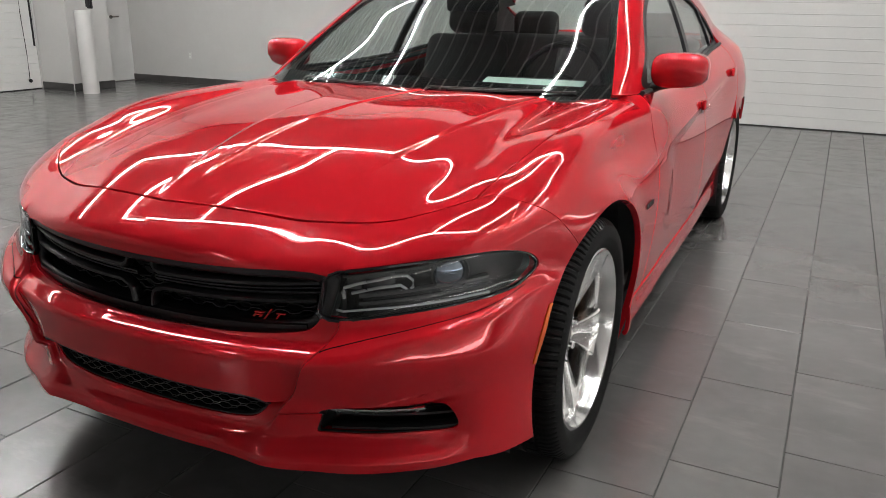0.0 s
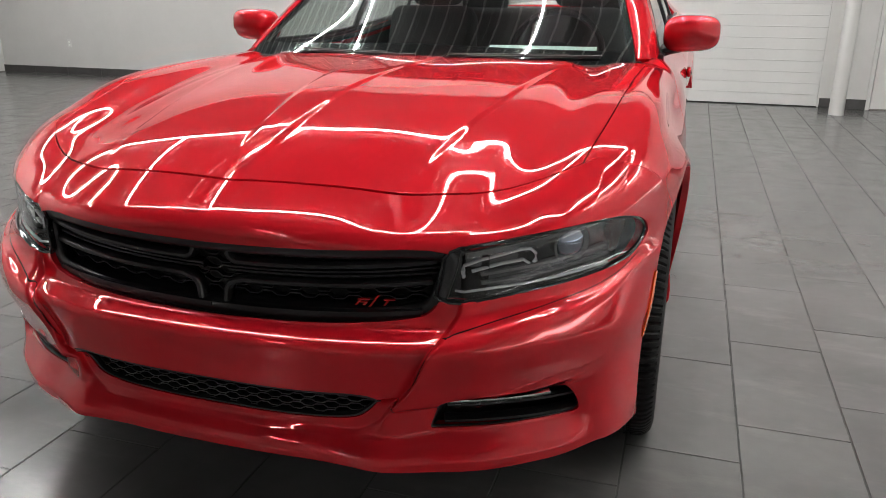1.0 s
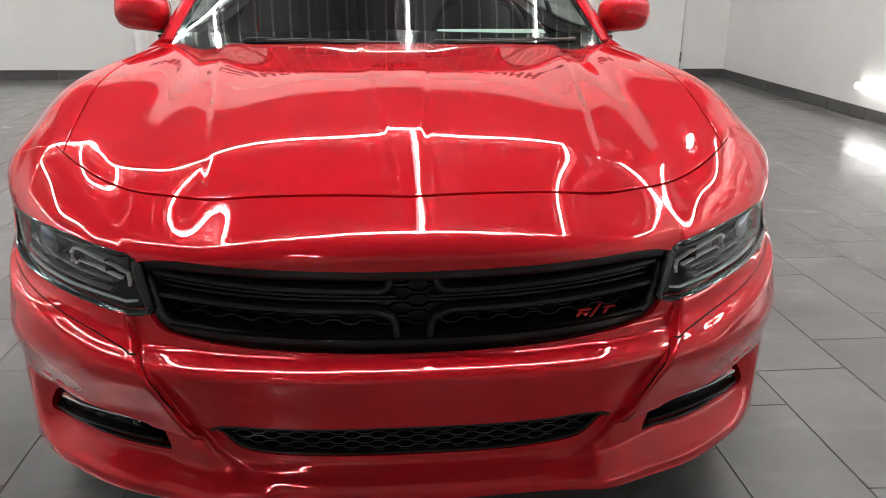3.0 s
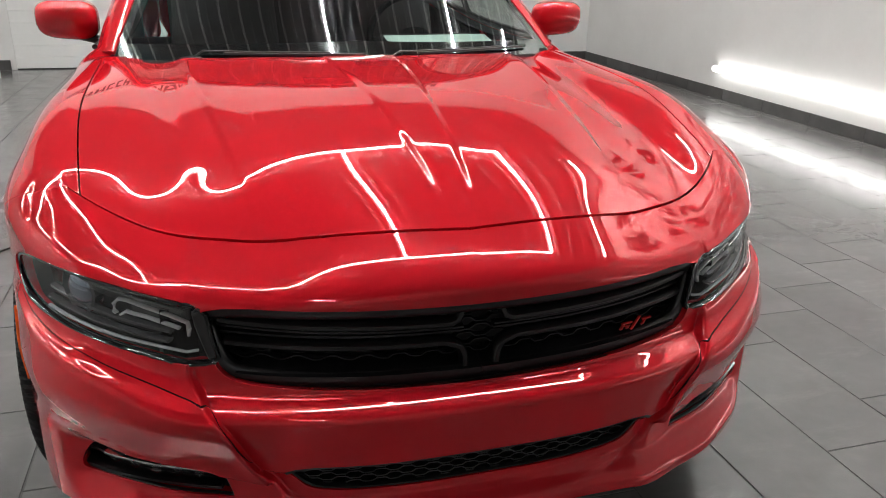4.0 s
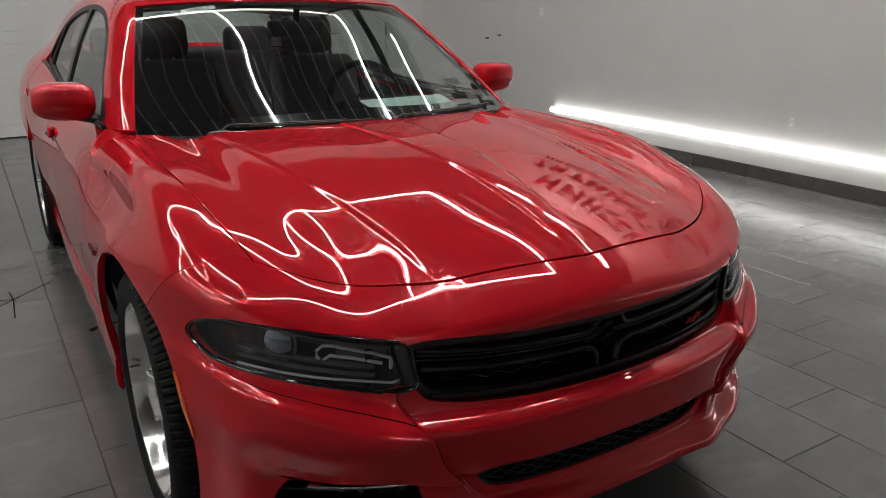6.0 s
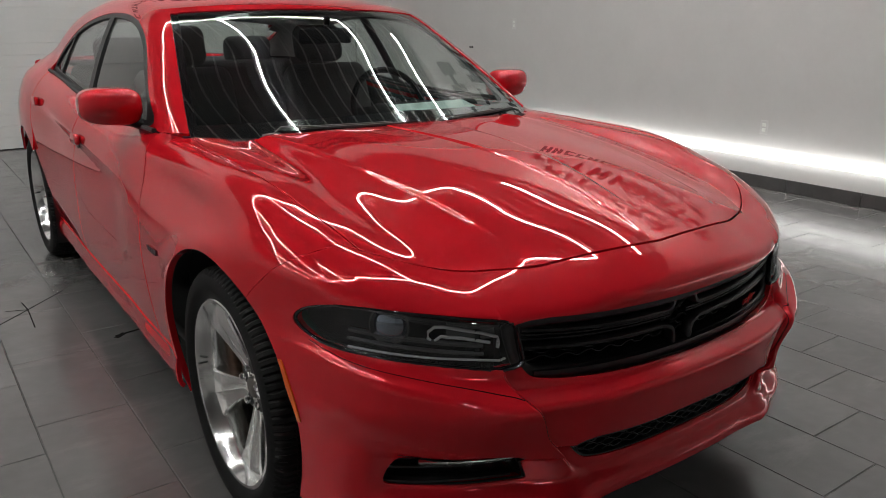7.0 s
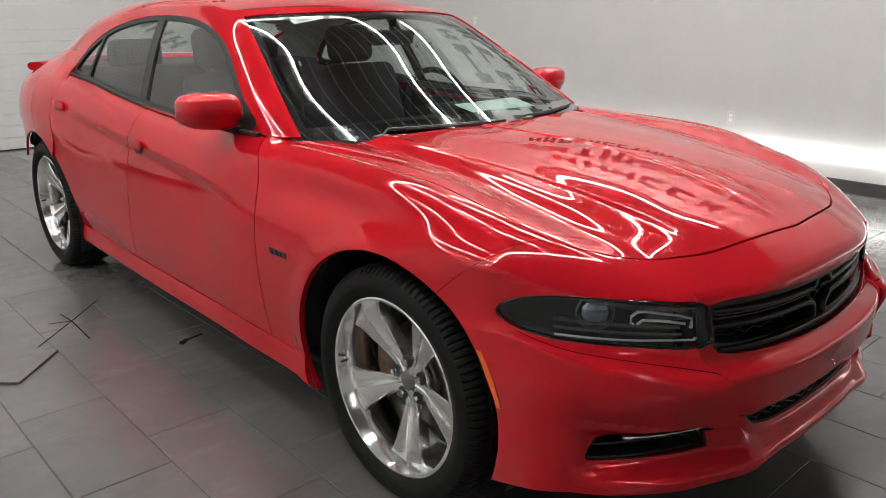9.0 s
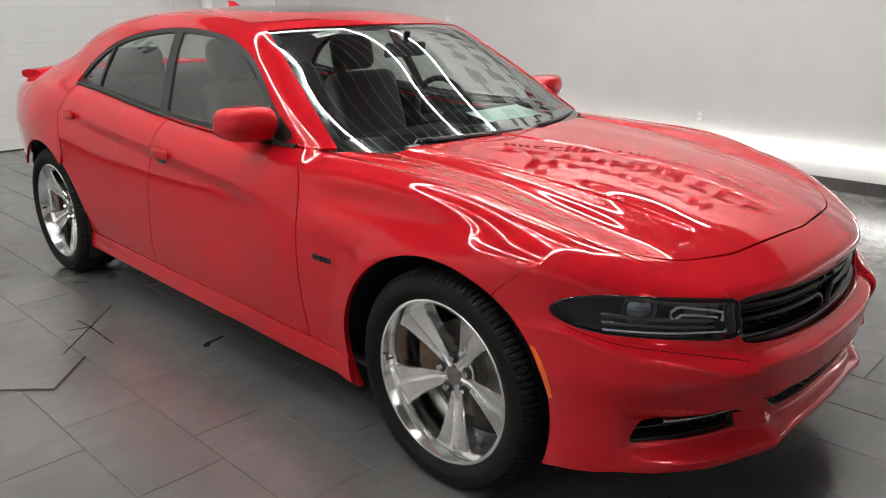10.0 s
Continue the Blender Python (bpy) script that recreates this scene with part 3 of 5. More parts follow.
def hood_top(x, y):
    # the nose turns down along its own plan
    ahead = .85 * (1 - sm(-.5, .3, y)) * (plan_hi(np.minimum(x, .8)) + .832)
    d = np.maximum(y - plan_hi(x), -.12)
    front = 1 - sm(.7, 1.0, y)
    q = (np.minimum(x, .75) / .72) ** 2
    h = mid_z(y - ahead) - front * (crown_a(y) * q + crown_b(y) * q * q) - (1 - front) * .030 * (x / .72) ** 2 - .0791 * np.exp(-d / .1676)
    h = h + front * nose_roll(np.clip(x, 0, .8)) * .14 * np.tanh((y + .58) / .14) * sm(.1, .3, x)
    h = h + front * .014 * sm(.54, .80, x) * sm(-.64, -.44, y)
    # flutes beside the nose
    h = h - .0012 * np.tanh((y + .735) / .07) * np.exp(-((x - .44) / .10) ** 2) + .0012 * np.tanh((y + .64) / .08) * np.exp(-((x - .63) / .05) ** 2)
    h = h - front * .0018 * np.tanh((y + .46) / .08) * np.exp(-((x - .585) / .05) ** 2)
    for yk, row in zip(SWELL_Y, SWELL):
        fall = np.exp(-((y - yk) / .115) ** 2)
        for xk, a in zip(SWELL_X, row):
            h = h + a * fall * np.exp(-((x - xk) / .085) ** 2)
    # long creases that bound the raised middle, fading out before the nose
    u = x - (.404 + .142 * (y + .45))
    fade = sm(-.70, -.25, y) * (1 - sm(.55, .75, y))
    h = h - fade * .0042 * sm(-.007, .014, u) * (1 - sm(.03, .22, u))
    # narrow spine down the middle
    f2 = sm(-.76, -.45, y) * (1 - sm(.50, .66, y))
    h = h + f2 * .0036 * (1 - sm(-.010, .010, x - .047 - .075 * (y + .45)))
    return h + .17 * sm(.66, .90, y) * (1 - sm(3.15, 3.4, y))


def side_w(y, z):
    w = side_prof(belt(y) - z) + side_plan(y)
    for cy in (0, BASE_Y):
        r = np.hypot(y - cy, z - HUB_Z)
        w = w + (.014 if cy < 1 else .001) * np.exp(-((r - ARCH) / .06) ** 2)
    # fenders lean in below their crest
    w = w - .040 * np.exp(-((z - .865) / .075) ** 2) * (1 - sm(.35, .95, y))
    # scooped flank behind the front wheel
    top = .80 + .085 * (y - .95)
    w = w - .020 * sm(.80, 1.12, y) * (1 - sm(2.1, 2.75, y)) * sm(-.012, .05, top - z) * (.35 + .65 * sm(.36, .60, z))
    w = w - .55 * sm(3.25, 3.85, y) * np.maximum(.82 - z, 0)
    w = w + .010 * sm(2.3, 2.9, y) * (1 - sm(3.5, 3.9, y)) * np.exp(-((z - .86) / .10) ** 2)
    return w


def front_y(x, z):
    b = sm(.40, .70, .70 - z + .40)
    p = plan_hi(x) * (1 - b) + plan_lo(x) * b
    wide = .007 + .15 * (1 - sm(.25, .36, z))
    w = sm(-wide, wide, x - step_x(z))
    zz = z - rise(x)
    corner = sm(.715, .80, x)
    z2 = np.where(zz < .4, z * sm(.5, .3, z) + zz * sm(.3, .5, z), zz)
    q = q_mid(z) * (1 - w) + (q_out(z2) * (1 - corner) + q_flush(z2) * corner + .014 + .010 * sm(.60, .50, z) * (1 - sm(.56, .70, x))) * w
    # the wings and the lip draw back from the middle
    back = (.014 + .036 * sm(.34, .50, x)) * (1 - sm(.42, .54, z))
    return p - q * (1 - sm(.80, .92, x)) + back


def body(x, y, z):
    fs = x - side_w(y, z)
    e = .003
    slope = (front_y(x + e, z) - front_y(x - e, z)) / (2 * e)
    ff = (front_y(x, z) - y) / np.sqrt(1 + np.minimum(slope * slope, 40))
    wall = smax(fs, ff, .055)
    k = .025 + .060 * sm(-.05, .05, fs - ff)
    out = smax(wall, z - hood_top(x, y), k)
    return smax(out, y - (4.00 - .12 * (x / .8) ** 2 - .25 * np.maximum(z - .95, 0)), .08)


def house(x, y, z):
    s = .25 * (1 - sm(1.1, 1.9, y)) - .16 * sm(2.5, 2.95, y)
    top = roof_mid(y - s * (x / .742) ** 2) - .035 * (x / .575) ** 2 * sm(.9, 1.5, y)
    u = z - 1.0
    w = .812 - .33 * u - .36 * np.maximum(u, 0) ** 2 + house_plan(y)
    return smax((z - top) * .88, x - w, .06)


def shell(x, y, z):
    k = .012 + .09 * sm(2.55, 2.95, y)
    return -smax(-body(x, y, z), -house(x, y, z), k)


GAP = .0036
seam_y = spl([0, .2, .37, .5, .6, .69, .735], [-.724, -.704, -.667, -.613, -.548, -.462, -.405])
hood_x = spl([-.5, -.3, -.1, .2, .6], [.700, .724, .743, .754, .764])
hood_back = spl([0, .3, .5, .65, .76], [.395, .422, .472, .552, .655])
bump_back = pch([.66, .72, .756, .80, .843, .86], [-.19, -.236, -.275, -.327, -.386, -.41])
door_front = pch([.2, .30, .55, .75, .9, 1.0], [.64, .648, .66, .665, .70, .76])
door_mid = pch([.2, .33, .58, .77, .95, 1.05], [1.885, 1.873, 1.845, 1.81, 1.75, 1.73])
door_back = pch([.2, .5, .62, .70, .75, .85, .93, 1.06], [2.86, 2.85, 2.81, 2.765, 2.758, 2.77, 2.775, 2.72])


def arch(y, z, r=ARCH, cy=0.0):
    return np.hypot(y - cy, z - HUB_Z) - r


def grid_z(x0, x1, y0, y1, nx, ny, f, lo=.3, hi=1.7):
    X, Y = np.meshgrid(np.linspace(x0, x1, nx), np.linspace(y0, y1, ny), indexing="ij")
    O = np.stack([X.ravel(), Y.ravel(), np.full(X.size, lo)], 1)
    return cast(O, np.tile([0, 0, 1.0], (X.size, 1)), f, 0, hi - lo), quads(nx, ny)


def grid_x(y0, y1, z0, z1, ny, nz, f):
    Y, Z = np.meshgrid(np.linspace(y0, y1, ny), np.linspace(z0, z1, nz), indexing="ij")
    O = np.stack([np.full(Y.size, .3), Y.ravel(), Z.ravel()], 1)
    return cast(O, np.tile([1.0, 0, 0], (Y.size, 1)), f, 0, .9), quads(ny, nz)


def grid_d(y0, y1, w0, w1, ny, nw, f):
    """Rays outwards and upwards; w is x - z."""
    Y, W = np.meshgrid(np.linspace(y0, y1, ny), np.linspace(w0, w1, nw), indexing="ij")
    W, s = W.ravel(), .62
    O = np.stack([(s + W) / 2, Y.ravel(), (s - W) / 2], 1)
    return cast(O, np.tile([.7071, 0, .7071], (W.size, 1)), f, -.1, 1.5), quads(ny, nw)


def grid_front(n1, n2, z0, z1, nz, f):
    """Rays forwards, fanning round the corner."""
    xo = np.concatenate([np.linspace(0, .45, n1), np.full(n2, .45)])
    th = np.concatenate([np.zeros(n1), np.linspace(0, radians(84), n2 + 1)[1:]])
    i, Z = np.meshgrid(np.arange(n1 + n2), np.linspace(z0, z1, nz), indexing="ij")
    i, Z = i.ravel(), Z.ravel()
    D = np.stack([np.sin(th[i]), -np.cos(th[i]), np.zeros(i.size)], 1)
    x0 = xo[i] + (step_x(Z) - .45) * xo[i] / .45
    P = cast(np.stack([x0, np.full(i.size, -.08), Z], 1), D, f, -.1, 1.2)
    # rows follow the crease under the lamps
    Z = Z + rise(P[:, 0]) * sm(.40, .52, Z) * (1 - sm(.66, .80, Z))
    x0 = xo[i] + (step_x(Z) - .45) * xo[i] / .45
    return cast(np.stack([x0, np.full(i.size, -.08), Z], 1), D, f, -.1, 1.2), quads(n1 + n2, nz)


def cut(VF, *fields):
    V, F = VF
    for g in fields:
        V, F = clip(V, F, g)
    return V, F


# outlines of the openings in the nose, in x and z
GRILLE = rounded([(-.508, .724), (-.25, .7165), (0, .712), (.25, .7165), (.508, .724), (.493, .66), (.474, .592), (.43, .574), (.25, .562), (0, .5575), (-.25, .562), (-.43, .574), (-.474, .592), (-.493, .66)], 2)
LAMP = rounded([(.490, .724), (.60, .737), (.70, .748), (.765, .752), (.810, .747), (.838, .733), (.853, .708), (.854, .682), (.836, .659), (.80, .647), (.75, .640), (.70, .634), (.60, .622), (.468, .602), (.482, .66)], 2)
LOWER = rounded([(-.392, .432), (-.2, .428), (0, .430), (.2, .428), (.392, .432), (.345, .368), (.305, .348), (.15, .343), (0, .344), (-.15, .343), (-.305, .348), (-.345, .368)], 2)
FOG = rounded([(.472, .360), (.484, .402), (.53, .412), (.60, .415), (.68, .410), (.720, .400), (.745, .365), (.752, .336), (.735, .326), (.675, .326), (.58, .326), (.470, .326), (.462, .332)], 2)
low_edge = pch([0, .3, .42, .55, .7, .78, .85, .95], [.262, .262, .252, .246, .248, .252, .235, .215])

car = tagged(new("car"), "glossy red four-door sedan with black grille, parked on the tiled floor", "car")

nose = cut(grid_front(118, 130, .20, .885, 176, body),
           lambda x, y, z: np.where(x < .735, seam_y(x) - y, 1.0) - GAP,
           lambda x, y, z: bump_back(z) - y - GAP * .6,
           lambda x, y, z: arch(y, z),
           lambda x, y, z: z - low_edge(x))
bumper_sheet = cut(nose, lambda x, y, z: poly_sdf(x, z, GRILLE), lambda x, y, z: poly_sdf(x, z, LAMP), lambda x, y, z: poly_sdf(x, z, LOWER), lambda x, y, z: poly_sdf(x, z, FOG))
bumper = panel("front_bumper", bumper_sheet, body, RED, car, "glossy red bumper cover", depth=.03)
hood = panel("hood", cut(grid_z(0, .772, -.74, .66, 150, 280, body), lambda x, y, z: y - seam_y(x) - GAP, lambda x, y, z: hood_x(y) - x - GAP, lambda x, y, z: hood_back(x) - y), body, RED, car, "glossy red hood with raised creases")
fender_sheet = cut(grid_d(-.52, .86, -.26, .72, 170, 130, body), lambda x, y, z: np.where(y < .62, x - hood_x(y) - GAP * .5, x - .745), lambda x, y, z: np.where(x < .735, y - seam_y(x), y - bump_back(z)) - GAP * .6, lambda x, y, z: np.where(x < .69, -1.0, 1.0),
                   lambda x, y, z: door_front(z) - y - GAP, lambda x, y, z: arch(y, z), lambda x, y, z: z - .20)
fenders = panel("front_fender", fender_sheet, body, RED, car, depth=.02, joined=False)
flank = grid_x(.55, 2.95, .17, 1.13, 260, 100, body)
panel("front_door", cut(flank, lambda x, y, z: y - door_front(z) - GAP, lambda x, y, z: door_mid(z) - y - GAP, lambda x, y, z: z - .315, lambda x, y, z: belt(y) - .004 - z), body, RED, car, joined=False)
panel("rear_door", cut(flank, lambda x, y, z: y - door_mid(z) - GAP, lambda x, y, z: door_back(z) - y - GAP, lambda x, y, z: z - .315, lambda x, y, z: belt(y) - .004 - z, lambda x, y, z: arch(y, z, ARCH, BASE_Y)), body, RED, car, joined=False)


def rocker(x, y, z):
    """Sill that swells out below the doors."""
    return x - (side_w(y, .325) + .002 + .005 * sm(0, .05, .312 - z) - .045 * sm(.0, .06, .245 - z) ** 2)


panel("rocker_panel", cut(grid_x(.30, 2.80, .17, .32, 200, 26, rocker), lambda x, y, z: .311 - z, lambda x, y, z: z - .216, lambda x, y, z: arch(y, z), lambda x, y, z: arch(y, z, ARCH, BASE_Y)), rocker, RED, car, joined=False)

# windows in y and z
DLO = rounded([(.775, .992), (.95, 1.090), (1.10, 1.205), (1.25, 1.298), (1.45, 1.356), (1.7, 1.380), (1.95, 1.380), (2.2, 1.357), (2.42, 1.315), (2.6, 1.24), (2.76, 1.12), (2.735, 1.085), (2.3, 1.055), (1.95, 1.022), (1.45, .990), (1.1, .988)], 2)
wind_x = spl([.45, .66, .9, 1.297, 1.45], [.77, .728, .668, .562, .52])


def wind_top(x):
    return 1.15 + .44 * x * x


side_sheet = cut(grid_d(.58, 4.02, -.98, .70, 300, 170, shell),
                 lambda x, y, z: np.where((y < 2.70) & (z < belt(y)), np.where(y > door_back(z), 1.0, -1.0) * .01, 1.0),
                 lambda x, y, z: np.where((z > belt(y) - .02) & (z < 1.45) & (y < 2.9), poly_sdf(y, z, DLO), 1.0),
                 lambda x, y, z: np.where(y < wind_top(x), x - wind_x(y), 1.0),
                 lambda x, y, z: np.where((y > wind_top(np.minimum(x, .56)) - .02) & (y < 3.5) & (z > 1.15), x - .535, 1.0),
                 lambda x, y, z: np.where(y > 2.9, x - .60 + 0 * y, 1.0),
                 lambda x, y, z: arch(y, z, ARCH, BASE_Y), lambda x, y, z: np.where(y > 3.2, z - .585 - .35 * np.maximum(y - 3.37, 0), z - .21),
                 lambda x, y, z: 3.80 - y,
                 lambda x, y, z: np.where(z < belt(y), y - door_back(z) - GAP, 1.0))
panel("pillar_trim", cut(side_sheet, lambda x, y, z: z - belt(y) - .01, lambda x, y, z: 3.4 - y), house, HEADLINER, car, "light grey pillar trim", depth=0, offset=.03, joined=False)
panel("quarter_trim", cut(side_sheet, lambda x, y, z: y - 2.6, lambda x, y, z: 3.42 - y, lambda x, y, z: belt(y) + .04 - z, lambda x, y, z: z - .45), shell, CLOTH, car, "dark inner quarter trim", depth=0, offset=.04, joined=False)
panel("body_side", side_sheet, shell, RED, car, "red body side with pillars and rear quarter", joined=False)
roof_grid = grid_z(0, .56, .95, 3.1, 70, 230, house)
panel("roof", cut(roof_grid, lambda x, y, z: y - wind_top(x), lambda x, y, z: .5352 - x, lambda x, y, z: 2.88 - .10 * x - y, lambda x, y, z: poly_sdf(x, y, rounded([(-.42, 1.40), (.42, 1.40), (.42, 2.18), (-.42, 2.18)], 2))), house, RED, car, depth=.01)
panel("sunroof", cut(roof_grid, lambda x, y, z: -.003 - poly_sdf(x, y, rounded([(-.42, 1.40), (.42, 1.40), (.42, 2.18), (-.42, 2.18)], 2))), house, GLOSS, car, "dark glass sunroof panel", depth=.01)
shield = cut(grid_z(0, .80, .36, 1.36, 110, 130, house), lambda x, y, z: wind_top(x) - .003 - y, lambda x, y, z: wind_x(y) - .003 - x, lambda x, y, z: z - .985 + .03 * x)
panel("windshield", shield, house, WINDSHIELD, car, "clear windshield with black edge band", depth=0, offset=.004)
band = cut(shield, lambda x, y, z: .03 - np.minimum(np.minimum(wind_top(x) - y, (wind_x(y) - x) * 1.0), (z - .985 + .03 * x) * .6))
panel("windshield_band", band, house, GLOSS, car, depth=0, offset=.0055)
panel("rear_window", cut(grid_z(0, .62, 2.75, 3.5, 60, 70, house), lambda x, y, z: y - 2.884 + .10 * x, lambda x, y, z: .60 - x, lambda x, y, z: 3.40 - y), house, SIDE_GLASS, car, depth=0, offset=.004)
panel("trunk_lid", cut(grid_z(0, .70, 3.36, 3.99, 80, 70, body, .6, 1.4), lambda x, y, z: .597 - x, lambda x, y, z: z - 1.052), body, RED, car)
panel("cowl", cut(grid_z(0, .78, .30, .80, 80, 50, body), lambda x, y, z: y - hood_back(x) + .03, lambda x, y, z: hood_back(x) + .07 - y, lambda x, y, z: .765 - x), body, BLACK, car, "black plastic cowl below the windshield", depth=0, offset=.016)

# tail, rays fanning backwards round the corner
xo = np.concatenate([np.linspace(0, .45, 40), np.full(70, .45)])
th = np.concatenate([np.zeros(40), np.linspace(0, radians(80), 71)[1:]])
ir, Zr = np.meshgrid(np.arange(110), np.linspace(.30, 1.05, 92), indexing="ij")
ir, Zr = ir.ravel(), Zr.ravel()
tail = (cast(np.stack([xo[ir], np.full(ir.size, 3.30), Zr], 1), np.stack([np.sin(th[ir]), np.cos(th[ir]), np.zeros(ir.size)], 1), body, 0, 1.2), quads(110, 92))
panel("rear_bumper", cut(tail, lambda x, y, z: np.maximum(np.maximum(.580 + .35 * np.maximum(y - 3.37, 0) - z, .597 - x), y - 3.803), lambda x, y, z: arch(y, z, ARCH, BASE_Y)), body, RED, car, depth=.01)
# side windows with black frames
house_grid = cut(grid_d(.66, 2.9, -.86, -.10, 230, 90, house), lambda x, y, z: z - belt(y) + .03)
pil_m = pch([.98, 1.4], [1.785, 1.865])
pil_r = pch([1.05, 1.4], [2.50, 2.44])
sail = pch([.98, 1.1], [.90, .96])


def in_dlo(x, y, z):
    return -poly_sdf(y, z, DLO)


for s in (1, -1):
    panel("window_frame", cut(house_grid, in_dlo, lambda x, y, z: np.maximum(np.maximum(.020 - in_dlo(x, y, z), .034 - np.abs(y - pil_m(z))), np.maximum(.012 - np.abs(y - pil_r(z)), sail(z) - y))), house, BLACK, car, "black window surround", depth=.01, sides=(s,), offset=.002)
    panel("side_window", cut(house_grid, in_dlo, lambda x, y, z: in_dlo(x, y, z) - .018, lambda x, y, z: np.abs(y - pil_m(z)) - .032, lambda x, y, z: y - sail(z)), house, SIDE_GLASS, car, depth=0, sides=(s,), offset=.010)

# ---------- the car: nose fittings ----------
def on_nose(x, z, inset=0.0):
    """A point on the nose and its outward direction."""
    P = cast(np.array([[abs(x), -.08, z]]), np.array([[0, -1.0, 0]]), body, -.1, 1.2)
    n = grad(body, P)[0]
    p = P[0] - n * inset
    s = -1 if x < 0 else 1
    return Vector((p[0] * s, p[1], p[2])), Vector((n[0] * s, n[1], n[2]))


def nose_face(x, z, inset=0.0):
    """The same, set back along y alone; smooth across bars and joints."""
    y = float(plan_hi(np.array([abs(x)]))[0])
    return Vector((x, y + inset, z))


def inset_sheet(outline, grow, inset, name, mat, parent, label="", sides=(1, -1), joined=True, depth=0, lo=None, extra=()):
    keep = [lambda x, y, z: grow - poly_sdf(x, z, outline)] + ([lambda x, y, z: poly_sdf(x, z, outline) - lo] if lo is not None else []) + list(extra)
    return panel(name, cut(nose, *keep), body, mat, parent, label, depth=depth, sides=sides, offset=inset, joined=joined)


def tub(name, outline, front, back, face, parent):
    """Black-walled hollow behind an opening."""
    bk = bmesh.new()
    ra = [bk.verts.new(face(a, b, front)) for a, b in outline]
    rb = [bk.verts.new(face(a, b, back)) for a, b in outline]
    for i in range(len(outline)):
        j = (i + 1) % len(outline)
        bk.faces.new((ra[i], ra[j], rb[j], rb[i]))
    bk.faces.new(rb)
    bmesh.ops.triangulate(bk, faces=[f for f in bk.faces if len(f.verts) > 4])
    return part(name, bk, BLACK, parent)


# grille
fr = []
for a, b in GRILLE:
    fr.append(nose_face(a * .982, .632 + (b - .632) * .90, .024))
grille = part("grille", sweep(fr, .034, .026, 12, 2.6, True, (0, 1, 0)), SATIN, car, "matte black grille with split crossbars")
tub("grille_backing", [(a * 1.0, .640 + (b - .640) * 1.06) for a, b in GRILLE], .012, .105, nose_face, grille)


def z_up(x):
    return .668 + .020 * (abs(x) / .45) ** 2


def z_dn(x):
    return .630 + .016 * (abs(x) / .45) ** 2


for s in (1, -1):
    up = [nose_face(s * x, z_up(x), .032) for x in np.linspace(.462, .075, 26)]
    up += [nose_face(s * x, z, .028) for x, z in ((.058, .670), (.046, .676), (.040, .688), (.040, .715))]
    part("grille_bar", sweep(up, .030, .017, 10, 2.8), SATIN, grille)
    up2 = [nose_face(s * x, z_up(x) - .016, .042) for x in np.linspace(.47, .03, 26)]
    part("grille_blade", sweep(up2, .018, .008, 8, 2.6), SATIN, grille)
    dn = [nose_face(s * x, z_dn(x), .032) for x in np.linspace(.455, .070, 26)]
    dn += [nose_face(s * x, z, .028) for x, z in ((.053, .627), (.040, .620), (.033, .606), (.028, .56))]
    part("grille_bar", sweep(dn, .030, .017, 10, 2.8), SATIN, grille)
    dn2 = [nose_face(s * x, z_dn(x) + .015, .042) for x in np.linspace(.46, .03, 26)]
    part("grille_blade", sweep(dn2, .018, .008, 8, 2.6), SATIN, grille)
    low = [nose_face(s * x, .574 + .014 * (x / .45) ** 2, .050) for x in np.linspace(.43, 0.0, 22)]
    part("grille_sill", sweep(low, .09, .022, 8, 2.4), SATIN, grille)


def wave_mesh(z0, z1, rows, half, inset, period, amp, limit, base):
    """Rows of angular waves, as a pressed grille insert."""
    bms = []
    for r in range(rows):
        z = z0 + (z1 - z0) * (r + .5) / rows
        pts, n, flip = [], int(2 * half / period * 6), (r % 2)
        for i in range(n + 1):
            x = -half + 2 * half * i / n
            ph = ((x / period + .5 * flip) % 1.0)
            w = 1 if ph < .38 else (1 - (ph - .38) / .12 * 2 if ph < .5 else (-1 if ph < .88 else -1 + (ph - .88) / .12 * 2))
            zz = z + amp * w + base(x)
            if limit(x, zz):
                pts.append(nose_face(x, zz, inset))
            elif len(pts) > 2:
                bms.append(sweep(pts, .016, .0045, 6, 3)), pts.clear()
            else:
                pts.clear()
        if len(pts) > 2:
            bms.append(sweep(pts, .016, .0045, 6, 3))
    return merge(*bms)


def within(outline, margin):
    return lambda x, z: poly_sdf(np.array([x]), np.array([z]), outline)[0] < -margin


ins = part("grille_insert", wave_mesh(.57, .725, 10, .47, .062, .062, .0042, within(GRILLE, .016), lambda x: .012 * (abs(x) / .45) ** 2), BLACK, grille, "black wavy grille insert")
ins["kind"] = "stuff"
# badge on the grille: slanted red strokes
for x0, w, h in ((.304, .025, .0145), (.356, .023, .0145)):
    bm = merge(box(0, w, -.003, .003, h * .74, h, .001, 1), box(w * .30, w * .52, -.003, .003, 0, h * .74, .001, 1)) if x0 > .35 else merge(box(0, w, -.003, .003, h * .74, h, .001, 1), box(w * .12, w * .34, -.003, .003, 0, h * .74, .001, 1), box(w * .34, w, -.003, .003, h * .36, h * .52, .001, 1), box(w * .72, w * .98, -.003, .003, 0, h * .36, .001, 1))
    bm.transform(Matrix(((1, 0, .7, 0), (0, 1, 0, 0), (0, 0, 1, 0), (0, 0, 0, 1))))
    o = part("badge_stroke", bm, BADGE_RED, grille)
    p = nose_face(x0 + w / 2, .592, .024)
    o.matrix_local = pose(x0, p.y, .594, 0, 0, 12)
bm = box(0, .005, -.003, .003, 0, .030, .001, 1)
